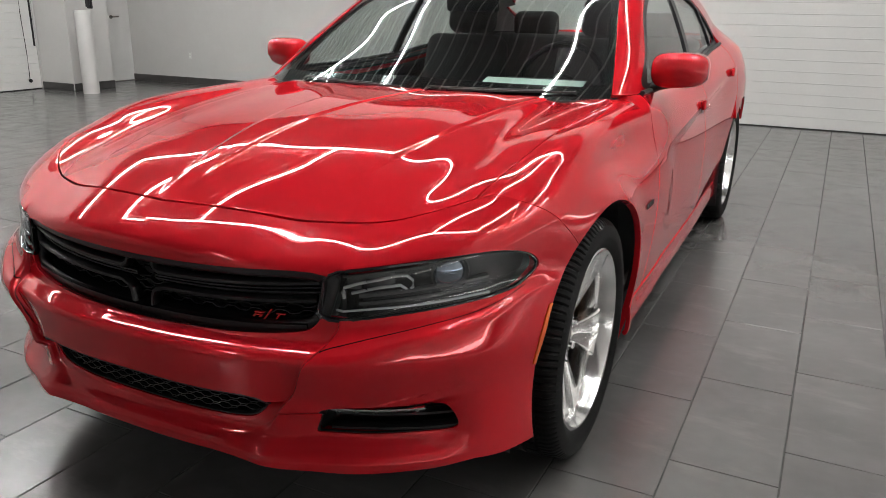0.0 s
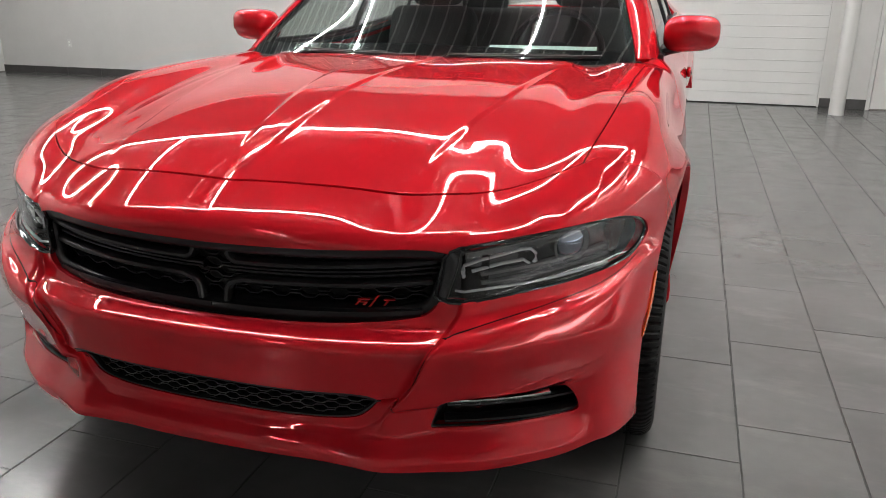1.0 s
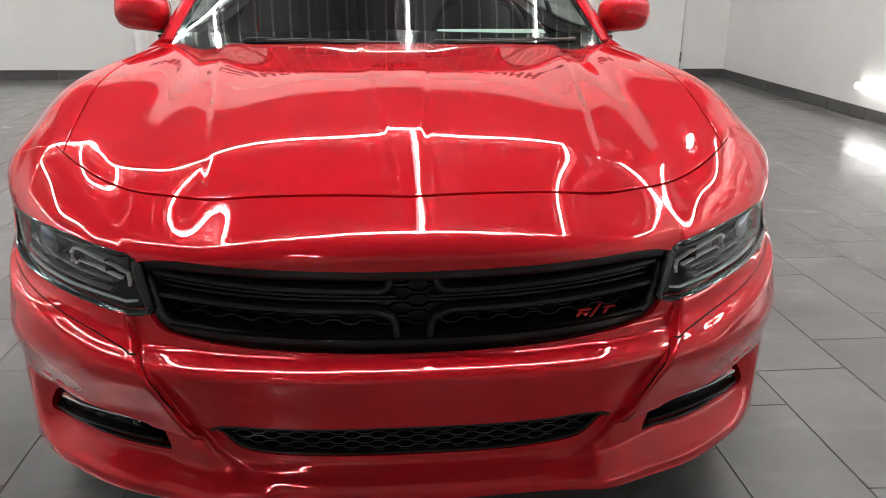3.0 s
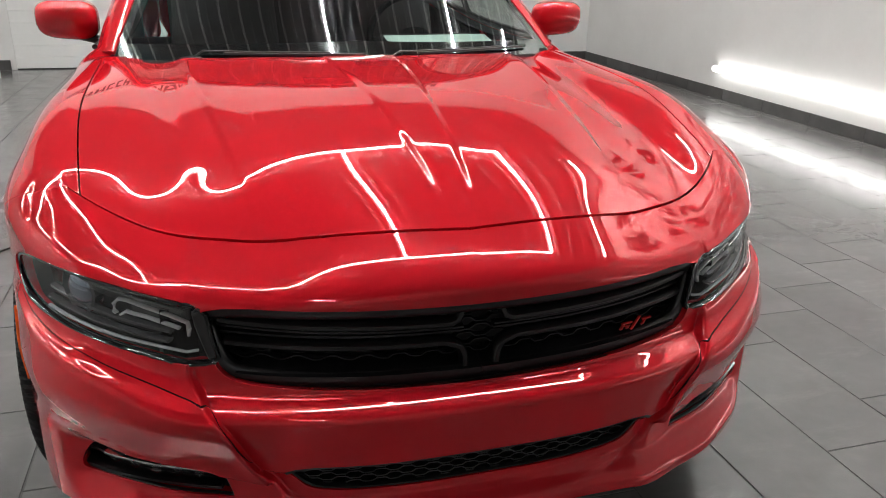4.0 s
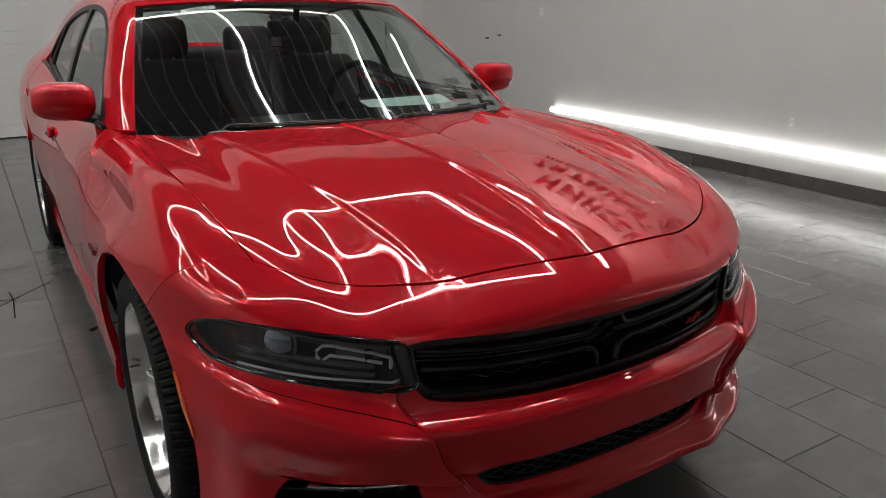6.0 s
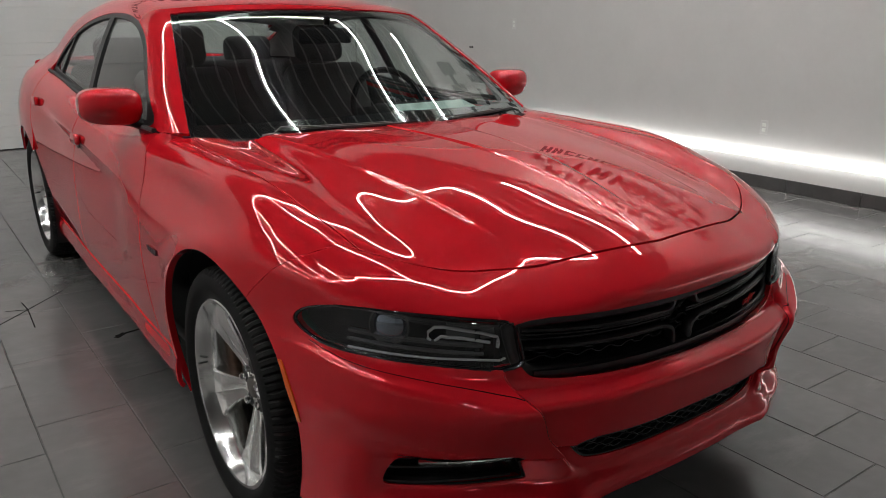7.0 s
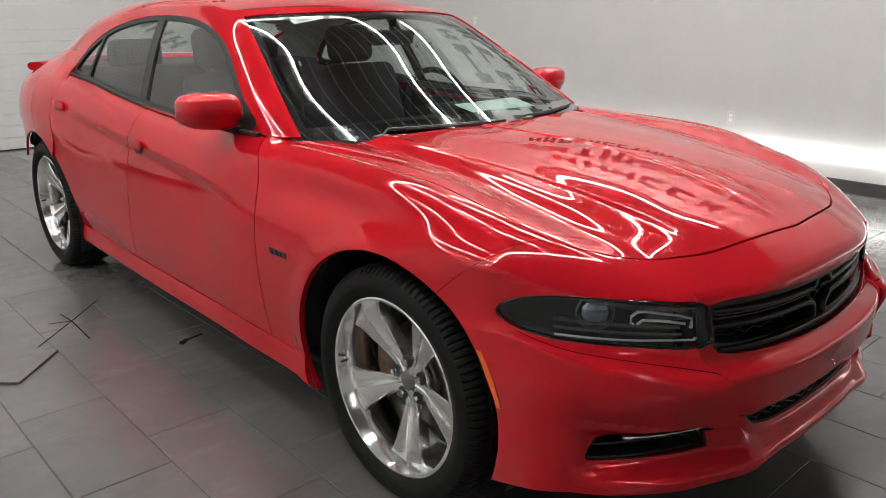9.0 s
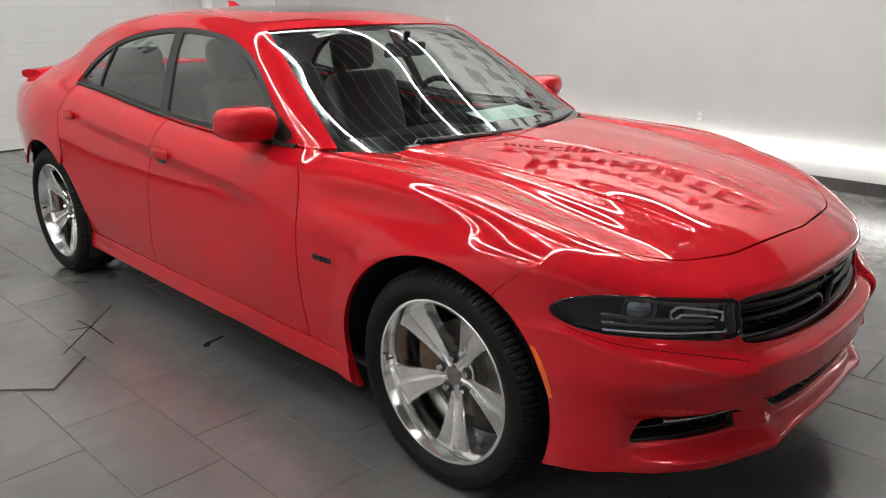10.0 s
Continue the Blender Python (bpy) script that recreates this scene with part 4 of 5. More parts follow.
bm.transform(Matrix(((1, 0, .75, 0), (0, 1, 0, 0), (0, 0, 1, 0), (0, 0, 0, 1))))
o = part("badge_stroke", bm, BADGE_RED, grille)
o.matrix_local = pose(.331, nose_face(.34, .59, .023).y, .587, 0, 0, 12)

# lower grille
def low_face(x, z, inset=0.0):
    y = float(front_y(np.array([abs(x)]), np.array([z]))[0])
    return Vector((x, y + inset, z))


lower = part("lower_grille", sweep([low_face(a * .985, .373 + (b - .373) * .93, .016) for a, b in LOWER], .014, .024, 8, 2.4, True, (0, 1, 0)), SATIN, car, "black lower grille")
tub("lower_backing", LOWER, .004, .12, low_face, lower)
li = part("lower_insert", wave_mesh(.315, .435, 12, .40, .012, .050, .0026, within(LOWER, .008), lambda x: -.004 * (abs(x) / .38) ** 2), BLACK, lower)
li["kind"] = "stuff"

# fog lamps
def fog_face(x, z, inset=0.0):
    return Vector((x, float(plan_lo(np.array([abs(x)]))[0]) + .030 + inset, z))


for s in (1, -1):
    fog = tub("fog_lamp", [(s * a, b) for a, b in FOG], .0, .10, fog_face, car)
    fog["label"] = "black fog lamp recess with clear lamp strip"
    for z, i in ((.334, .014), (.362, .034)):
        bar = [fog_face(s * x, z + .003 * (x - .46), i) for x in np.linspace(.482, .742, 14)]
        part("fog_blade", sweep(bar, .030, .012, 8, 2.6), SATIN, fog)
    strip = [fog_face(s * x, .401, -.030 + .03 * max(x - .6, 0)) for x in np.linspace(.505, .690, 14)]
    part("lamp_strip", sweep(strip, .020, .009, 8, 2.6), CHROME, fog, "bright lamp strip")
    for k in range(5):
        p = fog_face(s * (.522 + .038 * k), .394, -.038 + .004 * max(k - 2, 0))
        b = bmesh.new()
        bmesh.ops.create_uvsphere(b, u_segments=12, v_segments=8, radius=.010)
        o = part("lamp_lens", b, LENS, fog)
        o.location = p
    edge = []
    for a, b in FOG:
        edge.append(low_face(s * a, b, .010))
    part("fog_surround", sweep(edge, .006, .012, 6, 2.2, True, (0, 1, 0)), SATIN, fog)

# headlamps
LAMP_GREY = material("lamp bezel", (0.12, 0.122, 0.125), 0.25, 0.5, vary=0.1, scale=30)
LAMP_LIGHT = material("lamp light guide", (0.62, 0.625, 0.63), 0.15, 0.2, coat=0.5)
LAMP_BLACK = material("lamp housing", (0.028, 0.028, 0.03), 0.22, vary=0.1, scale=30)
LAMP_CHROME = material("lamp reflector", (0.30, 0.34, 0.40), 0.06, 0.9)
for s in (1, -1):
    lamp = inset_sheet(LAMP, .004, .062, "headlamp", LAMP_BLACK, car, "smoked dark headlamp with clear lens", sides=(s,))
    inset_sheet(LAMP, .003, .007, "lens", LENS, lamp, "clear plastic lens", sides=(s,))
    rim = [on_nose(s * a, b, .009)[0] for a, b in LAMP]
    part("lamp_surround", sweep(rim, .010, .020, 8, 2.2, True, (0, 1, 0)), GLOSS, lamp)
    # projector
    p, n = on_nose(s * .728, .704, .036)
    turn = n.to_track_quat("X", "Z").to_matrix().to_4x4()
    o = part("projector_ring", lathe([(-.03, .030), (.0, .040), (.012, .047), (.015, .043), (.006, .037), (-.01, .034), (-.03, .010)], 36, "x"), LAMP_GREY, lamp)
    o.matrix_local = Matrix.Translation(p) @ turn
    b = bmesh.new()
    bmesh.ops.create_uvsphere(b, u_segments=32, v_segments=20, radius=.039)
    bmesh.ops.scale(b, vec=(.55, 1, 1), verts=b.verts)
    o = part("projector_lens", b, LAMP_CHROME, lamp, "round projector lens")
    o.matrix_local = Matrix.Translation(p) @ turn
    # outer reflector and bezels
    for z, i, w in ((.735, .03, .012), (.668, .030, .012), (.652, .022, .008)):
        q = [on_nose(s * x, z + (x - .62) * .10 * (1 if z < .7 else .35), i)[0] for x in np.linspace(.56 if z < .7 else .60, .79, 16)]
        part("bezel_blade", sweep(q, .02, w, 8, 2.6), LAMP_GREY, lamp)
    # bent light guide towards the grille
    g = [on_nose(s * x, z, .028)[0] for x, z in ((.530, .656), (.528, .670), (.530, .680), (.56, .690), (.60, .698), (.635, .706), (.652, .705), (.663, .694), (.664, .680), (.655, .672), (.640, .684), (.60, .680), (.545, .668))]
    part("light_guide", sweep(g, .010, .007, 8, 2.4), LAMP_LIGHT, lamp, "pale bent light guide")
    g = [on_nose(s * x, .628 + (x - .5) * .085, .016)[0] for x in np.linspace(.51, .79, 18)]
    part("light_guide", sweep(g, .008, .005, 8, 2.4), LAMP_LIGHT, lamp)
    g = [on_nose(s * x, .711 + (x - .5) * .14, .016)[0] for x in np.linspace(.515, .70, 14)]
    part("bezel_blade", sweep(g, .010, .006, 8, 2.4), LAMP_GREY, lamp)
    box_bm = box(-.055, .055, -.012, .012, -.022, .022, .006, 2)
    p, n = on_nose(s * .585, .694, .045)
    o = part("lamp_module", box_bm, LAMP_GREY, lamp)
    o.matrix_local = Matrix.Translation(p) @ pose(0, 0, 0, 0, 0, s * 28)

# joint between the bumper's middle and its wings, under the lamps
for s in (1, -1):
    line = [(.424, .431), (.432, .436), (.444, .455), (.457, .484), (.468, .508), (.478, .528), (.488, .543), (.502, .554), (.522, .562), (.55, .569), (.60, .582), (.663, .597), (.72, .609), (.777, .621), (.815, .638), (.838, .655)]
    fine = [(spl(range(len(line)), [q[0] for q in line])(u), spl(range(len(line)), [q[1] for q in line])(u)) for u in np.linspace(0, len(line) - 1, 90)]
    part("bumper_joint", sweep([on_nose(s * float(a), float(b), .0022)[0] for a, b in fine], .0055, .0055, 6), JOINT_DARK, bumper, "dark joint between bumper pieces")

# side markers on the arch edge
panel("side_marker", cut(nose, lambda x, y, z: arch(y, z) - .004, lambda x, y, z: .019 - arch(y, z) - .08 * np.abs(z - .52), lambda x, y, z: .585 - z, lambda x, y, z: z - .445, lambda x, y, z: x - .6), lambda x, y, z: body(x, y, z) - .002, ORANGE, car, "amber side marker lens", depth=.006, offset=-.004, joined=False)

# inner structure that closes the engine bay and wheel houses
part("engine_bay_panel", merge(box(-.56, .56, -.60, -.56, .22, .70, .02), box(-.62, .62, -.56, .50, .22, .26), box(-.73, .73, .45, .50, .22, .90)), BLACK, car)
part("underbody", merge(box(-.78, .78, .45, 3.0, .20, .26, .02), box(-.60, .60, 3.0, 3.7, .22, .28, .02), box(-.60, .60, -.66, .45, .19, .22, .01)), BLACK, car)
for cy in (0.0, BASE_Y):
    for s in (1, -1):
        bm = bmesh.new()
        n = 26
        A, B = [], []
        for i in range(n + 1):
            t = math.radians(-28 + 236 * i / n)
            yy, zz = cy + .43 * math.cos(t), HUB_Z + .43 * math.sin(t)
            A.append(bm.verts.new((s * .60, yy, zz))), B.append(bm.verts.new((s * (.80 + .085 * max(math.sin(t), 0) ** .6 if cy < 1 else .64 + .245 * float(sm(.30, .85, t))), yy, zz)))
        for i in range(n):
            bm.faces.new((A[i], A[i + 1], B[i + 1], B[i]))
        c = bm.verts.new((s * .60, cy, HUB_Z))
        for i in range(n):
            bm.faces.new((c, A[i + 1], A[i]))
        part("wheel_liner", bm, BLACK, car)

# ---------- wheels ----------
def tyre_mesh():
    n, bm = 420, bmesh.new()
    prof = [(-.100, .262), (-.118, .285), (-.1225, .310), (-.117, .335), (-.104, .350), (-.092, .3555), (-.066, .3572), (-.063, .3500), (-.055, .3500), (-.052, .3578),
            (-.020, .3580), (-.017, .3500), (-.009, .3500), (-.006, .3580), (.006, .3580), (.009, .3500), (.017, .3500), (.020, .3580), (.052, .3578), (.055, .3500), (.063, .3500), (.066, .3572), (.092, .3555), (.104, .350), (.111, .343), (.117, .335),
            (.1215, .318), (.1225, .308), (.1232, .300), (.1218, .296), (.119, .288), (.112, .274), (.104, .266), (.098, .262)]
    rings = []
    for a, r in prof:
        ring = []
        for i in range(n):
            t = 2 * math.pi * i / n
            rr = r
            if abs(a) > .06 and r > .336 and i % 4 == 0:
                rr -= .0065
            if .02 <= abs(a) <= .053 and i % 10 == 0 and r > .352:
                rr -= .004
            ring.append(bm.verts.new((a, rr * math.cos(t), rr * math.sin(t))))
        rings.append(ring)
    for p, q in zip(rings, rings[1:]):
        for i in range(n):
            bm.faces.new((p[i], p[(i + 1) % n], q[(i + 1) % n], q[i]))
    bmesh.ops.recalc_face_normals(bm, faces=bm.faces)
    return bm


def spoke_mesh(m):
    """One broad tapering spoke, pointing up, with a raised middle and sunken flanks."""
    bm = bmesh.new()
    rows = []
    R = [.030, .045, .065, .09, .12, .15, .18, .205, .225, .240, .249]
    width = pch([.03, .06, .10, .16, .22, .25], [.021, .023, .030, .045, .064, .080])
    face = pch([.03, .06, .12, .20, .25], [.040, .036, .048, .066, .074])
    for r in R:
        w, x = float(width(r)), float(face(r))
        row = []
        for v in (-1, -1, -.93, -.5, -.08, 0, .08, .5, .93, 1, 1):
            row.append((v, w, x, r))
        pts = []
        for k, (v, w, x, r) in enumerate(row):
            d = 0.0 if abs(v) < .01 else (.0015 if abs(v) < .1 else (.0045 if abs(v) < .6 else (.004 if abs(v) < .95 else .009)))
            if k in (0, len(row) - 1):
                d = .045
            pts.append(bm.verts.new((x - d, v * w, math.sqrt(max(r * r - (v * w) ** 2, 1e-6)) if r > .06 else r)))
        rows.append(pts)
    for p, q in zip(rows, rows[1:]):
        for i in range(len(p) - 1):
            bm.faces.new((p[i], p[i + 1], q[i + 1], q[i]))
    bmesh.ops.recalc_face_normals(bm, faces=bm.faces)
    bm.transform(m)
    return bm


def build_wheel(angle):
    """A wheel at the origin whose outer side faces +x; angle of one spoke from straight down."""
    w = new("wheel")
    part("tyre", tyre_mesh(), RUBBER, w, "black tyre with worn tread", smooth=28)
    rimp = [(-.10, .258), (-.104, .268), (-.098, .270), (-.09, .262), (-.07, .246), (.05, .240), (.078, .246), (.090, .252), (.094, .256), (.099, .266), (.104, .2695), (.109, .2685), (.111, .264), (.109, .258), (.100, .2535), (.090, .249), (.075, .2435), (.05, .2365), (-.07, .2415), (-.088, .256), (-.10, .258)]
    part("rim", lathe(rimp, 96, "x"), ALU, w, "polished aluminium rim")
    for k in range(5):
        part("spoke", spoke_mesh(pose(0, 0, 0, 180 + angle + 72 * k)), ALU, w, smooth=24)
    part("hub", lathe([(-.01, .075), (.022, .074), (.029, .068), (.031, .040), (.031, 0)], 40, "x"), ALU, w)
    part("centre_cap", lathe([(.030, .030), (.040, .030), (.0425, .027), (.043, 0)], 32, "x"), STEEL, w, "grey centre cap")
    for k in range(5):
        t = radians(180 + angle + 36 + 72 * k)
        b = lathe([(.018, .0115), (.046, .0115), (.051, .009), (.052, 0)], 6, "x")
        o = part("lug_nut", b, CHROME, w, smooth=20)
        o.location = (0, -.0575 * math.sin(t), .0575 * math.cos(t))
        # black ring stands in for the shade in the nut's pocket
        b = lathe([(.0315, .0205), (.0345, .0200), (.0350, .0130)], 20, "x")
        o = part("nut_seat", b, BLACK, w)
        o.location = (0, -.0575 * math.sin(t), .0575 * math.cos(t))
    part("brake_disc", lathe([(-.055, .06), (-.055, .165), (-.027, .165), (-.025, .160), (-.025, .09), (-.015, .085), (-.015, .0)], 64, "x"), STEEL, w, "worn steel brake disc")
    t = radians(180 + angle + 60)
    b = sweep([(.085, 0, 0), (.098, 0, 0), (.112, 0, 0)], .007, .007, 8)
    o = part("valve", b, BLACK, w)
    o.location = (0, -.232 * math.sin(radians(97 + angle * 0)), -.232 * math.cos(radians(97)))
    return w


first = build_wheel(0)
first.parent = car
SPIN = {(0, -1): 6, (0, 1): 0, (1, -1): 13, (1, 1): 13}
for i, cy in enumerate((0.0, BASE_Y)):
    for s in (1, -1):
        at = pose(s * (.785 if cy < 1 else .776), cy - .010, .3575, 0, 0, 0 if s > 0 else 180) @ pose(0, 0, 0, SPIN[(i, s)])
        if (i, s) == (0, 1):
            first.matrix_basis = at
        else:
            copy_thing(first, at)
        part("brake_caliper", box(s * .745 - .035, s * .745 + .035, cy + .10, cy + .20, .29, .47, .02, 3), RUST, car, "rust-stained brake caliper")

# ---------- outside fittings ----------
def superblob(rx, ry, rz, px=3.0, n=26, k=40):
    bm = bmesh.new()
    rows = []
    for i in range(n + 1):
        a = math.pi * i / n - math.pi / 2
        row = []
        for j in range(k):
            b = 2 * math.pi * j / k
            ca, sa, cb, sb = math.cos(a), math.sin(a), math.cos(b), math.sin(b)
            f = lambda v: math.copysign(abs(v) ** (2 / px), v)
            row.append(bm.verts.new((rx * f(ca) * f(cb), ry * f(ca) * f(sb), rz * f(sa))))
        rows.append(row)
    for p, q in zip(rows, rows[1:]):
        for j in range(k):
            bm.faces.new((p[j], p[(j + 1) % k], q[(j + 1) % k], q[j]))
    bmesh.ops.remove_doubles(bm, verts=bm.verts, dist=1e-5)
    bmesh.ops.recalc_face_normals(bm, faces=bm.faces)
    return bm


for s in (1, -1):
    b = superblob(.100, .080, .065, 3.3)
    for v in b.verts:
        u = (v.co.x * s + .100) / .200                      # inner to outer
        v.co.z *= .95 + .10 * (1 - u)
        v.co.z += .006 * u
        v.co.y += .035 * u * u - (.012 if v.co.z > 0 else 0) * (1 - abs(2 * u - 1))
        if v.co.z < -.02:
            v.co.y += .010
    mirror = part("wing_mirror", b, RED, car, "red wing mirror housing", smooth=60)
    mirror.location = (s * .900, .945, 1.058)
    arm = part("mirror_arm", sweep([(s * -.102, .01, -.070), (s * -.070, .005, -.060), (s * -.01, .0, -.048), (s * .03, .010, -.050)], [.06, .06, .05, .03], [.030, .028, .022, .012], 12, 2.6), BLACK, mirror, "black mirror arm")
    g = part("mirror_glass", superblob(.072, .004, .044, 3.0, 14, 28), CHROME, mirror, "mirror glass")
    g.location = (0, .088, 0)
    for y, z, x in ((1.665, .862, .0), (2.635, .943, .0)):
        px = float(side_w(np.array([y]), np.array([z]))[0])
        h = part("door_handle", superblob(.011, .066, .024, 3.2, 14, 28), RED, car, smooth=60)
        h.location = (s * (px + .011), y, z)
        # black blob in place of the shade inside the handle's recess
        cup = part("handle_cup", superblob(.006, .060, .036, 2.6, 12, 28), SATIN, h, "black blob for the shade in the handle recess")
        cup.location = (s * -.010, .004, -.016)
        cup.scale = (.6, .7, .75)
        k = part("key_lock", lathe([(-.012, .008), (.013, .008), (.014, 0)], 16, "x"), CHROME, h) if y < 2 else None
        if k:
            k.location = (0, .060, -.012)
    # badge on the fender: small chrome blocks
    px = float(side_w(np.array([.51]), np.array([.652]))[0])
    bd = part("fender_badge", merge(*[box(0, .004, .462 + .026 * k, .482 + .026 * k, .642, .660, .0012, 1) for k in range(4)]) if s > 0 else merge(*[box(-.004, 0, .462 + .026 * k, .482 + .026 * k, .642, .660, .0012, 1) for k in range(4)]), SATIN, car, "small dark badge on the fender")
    bd.location = (s * (px + .001), 0, 0)
    # front edge of the door window: black strip below the glass
    bl = [(s * (float(side_w(np.array([y]), np.array([float(belt(np.array([y]))[0]) - .004]))[0]) + .001), y, float(belt(np.array([y]))[0]) + .001) for y in np.linspace(.79, 2.72, 60)]
    part("belt_moulding", sweep(bl, .020, .016, 8, 2.4), BLACK, car)
    part("door_cap", sweep([(x - s * .040, y, z - .012) for x, y, z in bl], .064, .018, 8, 2.6), DASH, car)
# wipers
def on_glass(x, y, lift=0.0):
    P = cast(np.array([[abs(x), y, .3]]), np.array([[0, 0, 1.0]]), house, 0, 1.4)
    n = grad(house, P)[0]
    p = P[0] + n * lift
    return Vector((math.copysign(p[0], x) if x else p[0], p[1], p[2]))


for x0, y0, x1 in ((-.50, .50, .02), (.095, .425, .62)):
    wip = part("wiper", lathe([(-.01, .020), (.008, .019), (.014, .013), (.015, 0)], 20, "z"), BLACK, car, "black windshield wiper at rest")
    wip.location = (x0, y0, .972)
    arm = [Vector((x0 + (x1 - x0) * t, 0, 0)) for t in np.linspace(0, .8, 12)]
    pts = []
    for a in arm:
        base = .405 + .45 * a.x * a.x
        q = on_glass(a.x, base + .012, .006)
        pts.append(q - Vector((x0, y0, .972)))
    pts[0] = Vector((0, 0, .008))
    part("wiper_arm", sweep(pts, .010, .005, 8, 2.4), BLACK, wip)
    bl = [on_glass(x, .405 + .45 * x * x + .006, .003) - Vector((x0, y0, .972)) for x in np.linspace(x0 + .10 * (1 if x1 > x0 else -1), x1, 18)]
    part("wiper_blade", sweep(bl, .008, .008, 8, 2.4), BLACK, wip)
    part("wiper_cover", box(-.034, .034, -.014, .014, -.012, .014, .008, 3), BLACK, wip)

fin = bmesh.new()
rows = []
for t, w, h in ((0, .004, .004), (.2, .018, .022), (.45, .025, .042), (.7, .024, .056), (.9, .014, .060), (1.0, .004, .056)):
    y = -.09 + .18 * t
    rows.append([fin.verts.new(c) for c in ((-w - .008, y, -.012), (-w * .7, y, h * .5), (-w * .2, y + .01, h), (w * .2, y + .01, h), (w * .7, y, h * .5), (w + .008, y, -.012))])
for p, q in zip(rows, rows[1:]):
    for i in range(5):
        fin.faces.new((p[i], p[i + 1], q[i + 1], q[i]))
fin.faces.new(rows[0]), fin.faces.new(rows[-1])
bmesh.ops.recalc_face_normals(fin, faces=fin.faces)
o = part("antenna_fin", fin, RED, car)
o.location = (0, 2.42, 1.458)
o.scale = (.8, .8, .75)
sp = [(x, 3.88 - .14 * (abs(x) / .70) ** 2.2, 1.092 - .022 * (abs(x) / .70) ** 3) for x in np.linspace(-.67, .67, 40)]
part("spoiler", sweep(sp, .17, .058, 12, 2.4), RED, car, "low red spoiler on the trunk lid")
# ---------- cabin ----------
part("dashboard", merge(box(-.70, .70, .66, 1.02, .80, .955, .03, 3), box(-.66, .66, .50, .75, .90, .972, .02, 2), box(.18, .56, .84, 1.03, .94, 1.0, .025, 3), box(-.12, .12, .95, 1.25, .45, .85, .03, 2)), DASH, car, "dark dashboard")
sw = part("steering_wheel", sweep([(.19 * math.cos(t), 0, .19 * math.sin(t)) for t in np.linspace(0, 2 * math.pi, 36)[:-1]], .028, .030, 10, 2, True, (0, 1, 0)), DASH, car, "dark steering wheel")
sw.matrix_local = pose(.37, 1.16, .95, -22)
part("wheel_hub", merge(superblob(.07, .03, .06, 2.6, 12, 20), box(-.18, .18, -.008, .008, -.02, .02, .006)), DASH, sw)


def seat(x, y):
    st = part("seat", box(x - .26, x + .26, y - .28, y + .27, .42, .60, .06, 4), CLOTH, car, "dark front seat")
    b = box(-.25, .25, -.07, .07, 0, .60, .06, 4)
    for v in b.verts:
        v.co.x *= 1 - .22 * max(v.co.z / .6 - .45, 0)
        v.co.y += -.02 * math.cos(v.co.x * 6)
    bk_ = part("backrest", b, CLOTH, st)
    bk_.matrix_local = pose(x, y + .25, .55, -16)
    h = box(-.135, .135, -.05, .05, 0, .19, .05, 4)
    hd = part("headrest", h, CLOTH, st)
    hd.matrix_local = pose(x, y + .445, 1.135, -10)
    for dx in (-.06, .06):
        p = part("headrest_post", lathe([(0, .007), (.09, .007)], 10, "z"), CHROME, st)
        p.matrix_local = pose(x + dx, y + .43, 1.07, -10)
    return st


seat(-.37, 1.42), seat(.37, 1.42)
rs = part("rear_seat", merge(box(-.66, .66, 2.25, 2.75, .42, .60, .06, 3), box(-.66, .66, 2.78, 2.95, .55, 1.11, .05, 3)), CLOTH, car, "dark rear bench seat")
for x in (-.38, .38):
    o = part("rear_headrest", box(x - .15, x + .15, 2.84, 2.95, 1.08, 1.25, .05, 3), CLOTH, rs)
part("parcel_shelf", box(-.60, .60, 2.90, 3.42, 1.085, 1.11, .005, 1), CLOTH, car)
panel("headliner", cut(grid_z(0, .54, 1.0, 2.95, 40, 60, house), lambda x, y, z: y - wind_top(x) - .01, lambda x, y, z: 2.87 - .1 * x - y), house, HEADLINER, car, "light grey headliner", depth=0, offset=.035)
panel("door_trim", cut(flank, lambda x, y, z: y - .62, lambda x, y, z: 2.72 - y, lambda x, y, z: z - .26, lambda x, y, z: belt(y) - .006 - z), body, DASH, car, depth=0, offset=.05, joined=False)
rv = part("rear_view_mirror", box(-.12, .12, -.012, .012, -.032, .032, .012, 3), DASH, car)
rv.matrix_local = pose(0, 1.06, 1.285, 12)
part("mirror_stalk", box(-.012, .012, -.01, .01, .03, .08, .004), DASH, rv)
o = part("dash_paper", box(-.20, .20, -.075, .075, 0, .0015), PAPER_GREEN, car, "pale green paper lying on the dashboard")
o.matrix_local = pose(.375, .79, .990, 13, 0, 4)

# paper label inside the windshield
a, b = on_glass(-.36, 1.150, -.007), on_glass(-.30, 1.150, -.007)
up = (on_glass(-.36, 1.180, -.007) - a).normalized()
ax = (b - a).normalized()
nn = ax.cross(up).normalized()
m = Matrix((ax, up, nn)).transposed().to_4x4()
lab = part("stock_label", box(-.065, .065, -.018, .018, -.0006, .0006), PAPER, car, "white paper label with handwritten number")
lab.matrix_local = Matrix.Translation(a) @ m
cu = bpy.data.curves.new("label_text", "FONT")
cu.body, cu.size, cu.align_x, cu.align_y = "14493-Z", .027, "CENTER", "CENTER"
txt_ob = bpy.data.objects.new("label_text", cu)
scene.collection.objects.link(txt_ob)
bpy.context.view_layer.update()
tm = bpy.data.meshes.new_from_object(txt_ob.evaluated_get(bpy.context.evaluated_depsgraph_get()))
bpy.data.objects.remove(txt_ob)
tm.materials.clear()
tm.materials.append(INK)
o = new("label_text", tm)
o.parent = lab
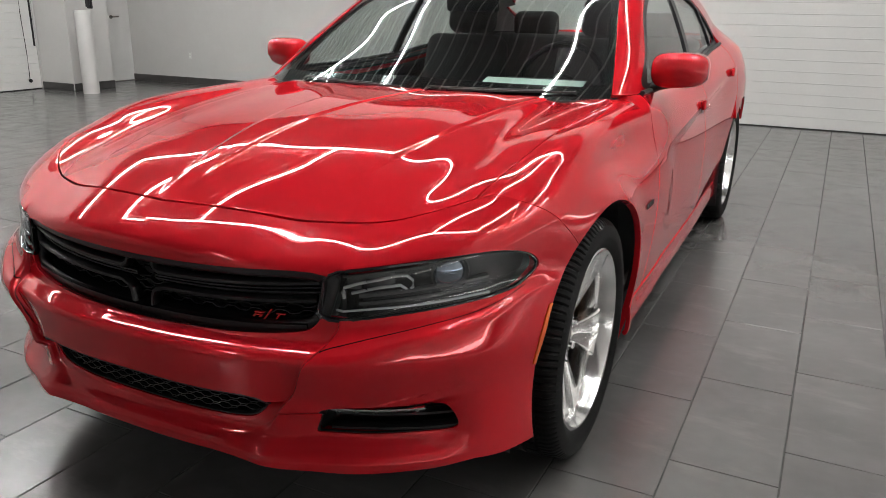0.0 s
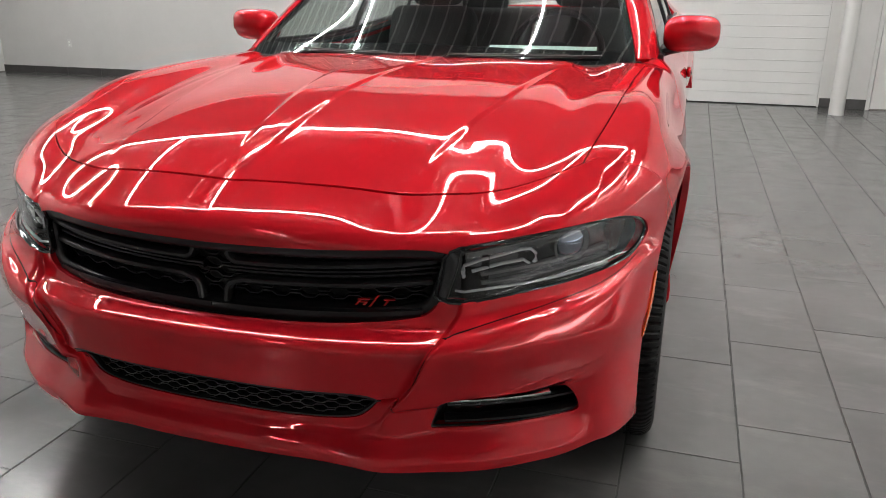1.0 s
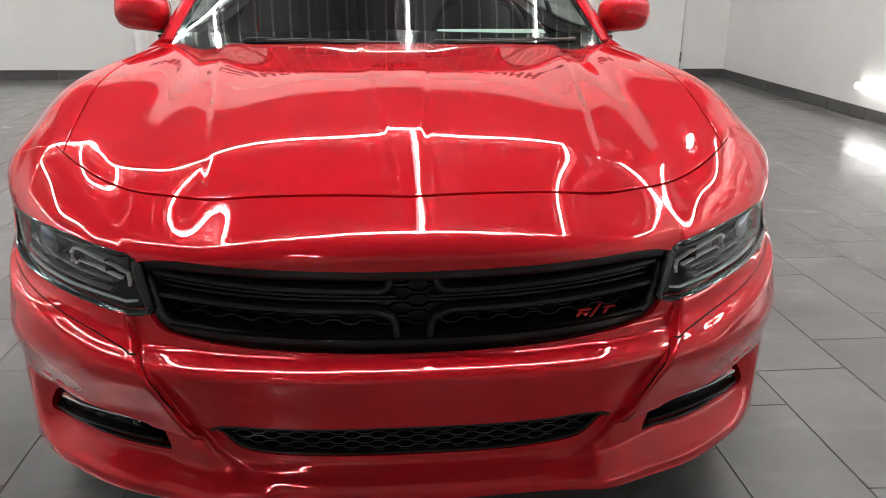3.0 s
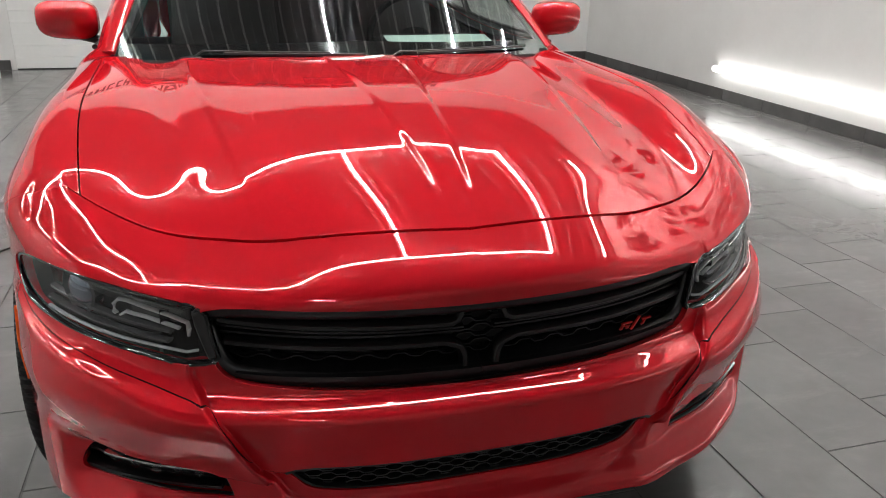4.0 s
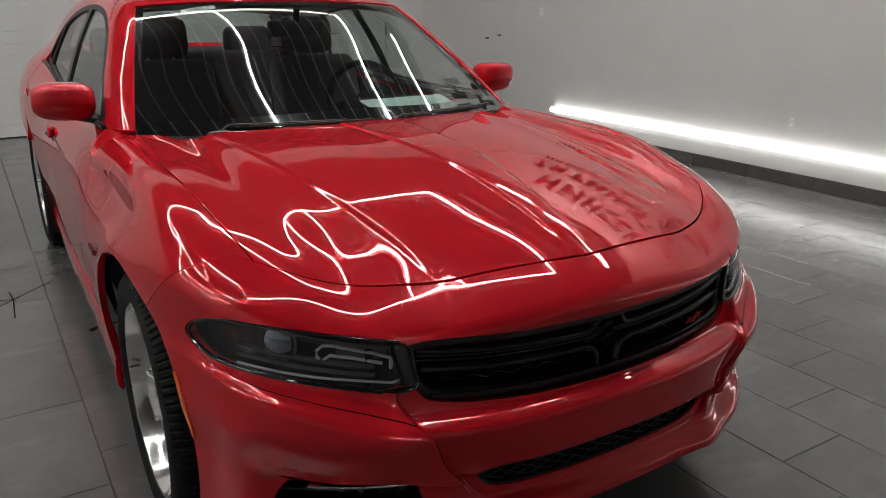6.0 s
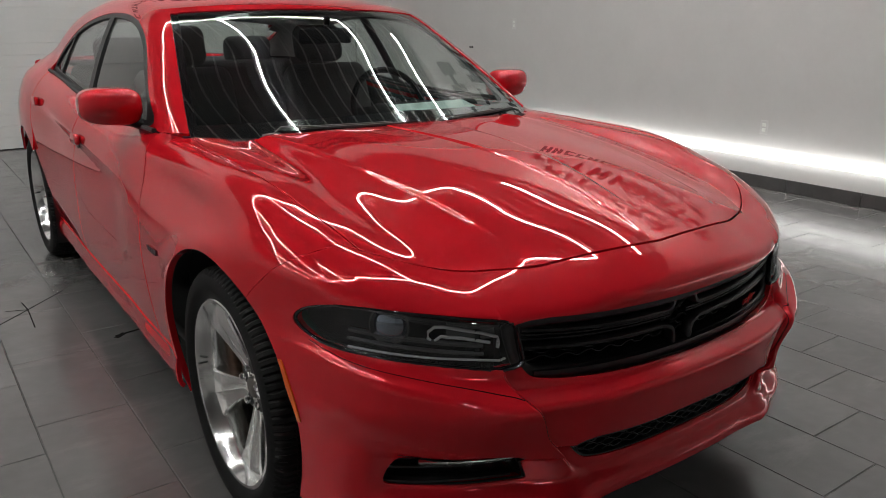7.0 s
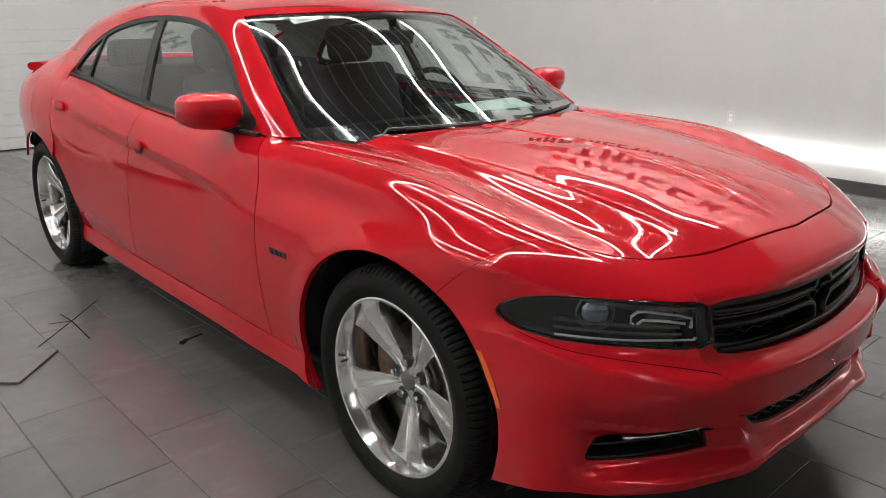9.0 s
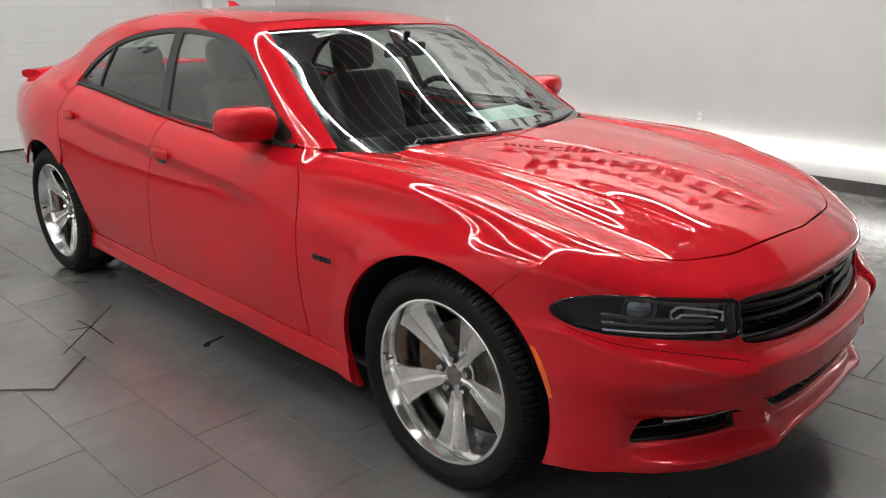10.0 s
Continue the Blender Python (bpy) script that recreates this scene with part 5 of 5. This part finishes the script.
o.location = (0, 0, .0012)

# ---------- floor tiles ----------
TW, TL, JOINT = .305, .605, .0036
FLOOR_REST = FLOOR.copy()
FLOOR_REST.name = "grey porcelain tile, rest"
for node in FLOOR_REST.node_tree.nodes:
    if node.bl_idname == "ShaderNodeObjectInfo":
        geo = FLOOR_REST.node_tree.nodes.new("ShaderNodeNewGeometry")
        for link in list(node.outputs["Random"].links):
            FLOOR_REST.node_tree.links.new(geo.outputs["Random Per Island"], link.to_socket)


def tile_block(x0, x1, y0, y1):
    c = .0015
    v = []
    for z, i in ((0, c), (-c, 0), (-.012, 0)):
        v += [(x0 + i, y0 + i, z), (x1 - i, y0 + i, z), (x1 - i, y1 - i, z), (x0 + i, y1 - i, z)]
    f = [(0, 1, 2, 3)] + [(4 * r + k, 4 * r + 4 + k, 4 * r + 4 + (k + 1) % 4, 4 * r + (k + 1) % 4) for r in (0, 1) for k in range(4)]
    return v, f


v0, f0 = tile_block(JOINT / 2, TW - JOINT / 2, JOINT / 2, TL - JOINT / 2)
tile_mesh = bpy.data.meshes.new("tile")
tile_mesh.from_pydata(v0, [], f0)
tile_mesh.materials.append(FLOOR)
rest_v, rest_f = [], []
rnd = random.Random(4)
for k in range(-34, 13):
    x0 = .8375 + TW * k
    start = .442 + .205 * k
    n0 = math.floor((SOUTH - start) / TL)
    y0 = start + n0 * TL
    while y0 < NORTH:
        ax, bx, ay, by = max(x0, WEST), min(x0 + TW, EAST), max(y0, SOUTH), min(y0 + TL, NORTH)
        if bx - ax > .02 and by - ay > .02:
            whole = bx - ax > TW - 1e-4 and by - ay > TL - 1e-4
            if whole and -2.9 < ax < 3.6 and -2.4 < ay < 4.6:
                o = new("tile", tile_mesh)
                o.parent = floor
                o.location = (ax, ay, rnd.uniform(-.0004, .0002))
            else:
                v, f = tile_block(ax + JOINT / 2, bx - JOINT / 2, ay + JOINT / 2, by - JOINT / 2)
                b = len(rest_v)
                rest_v += v
                rest_f += [tuple(i + b for i in q) for q in f]
        y0 += TL
rest = mesh_object("tiles_beyond", rest_v, rest_f, None, FLOOR_REST, floor, "", smooth=False)
rest["kind"] = "stuff"
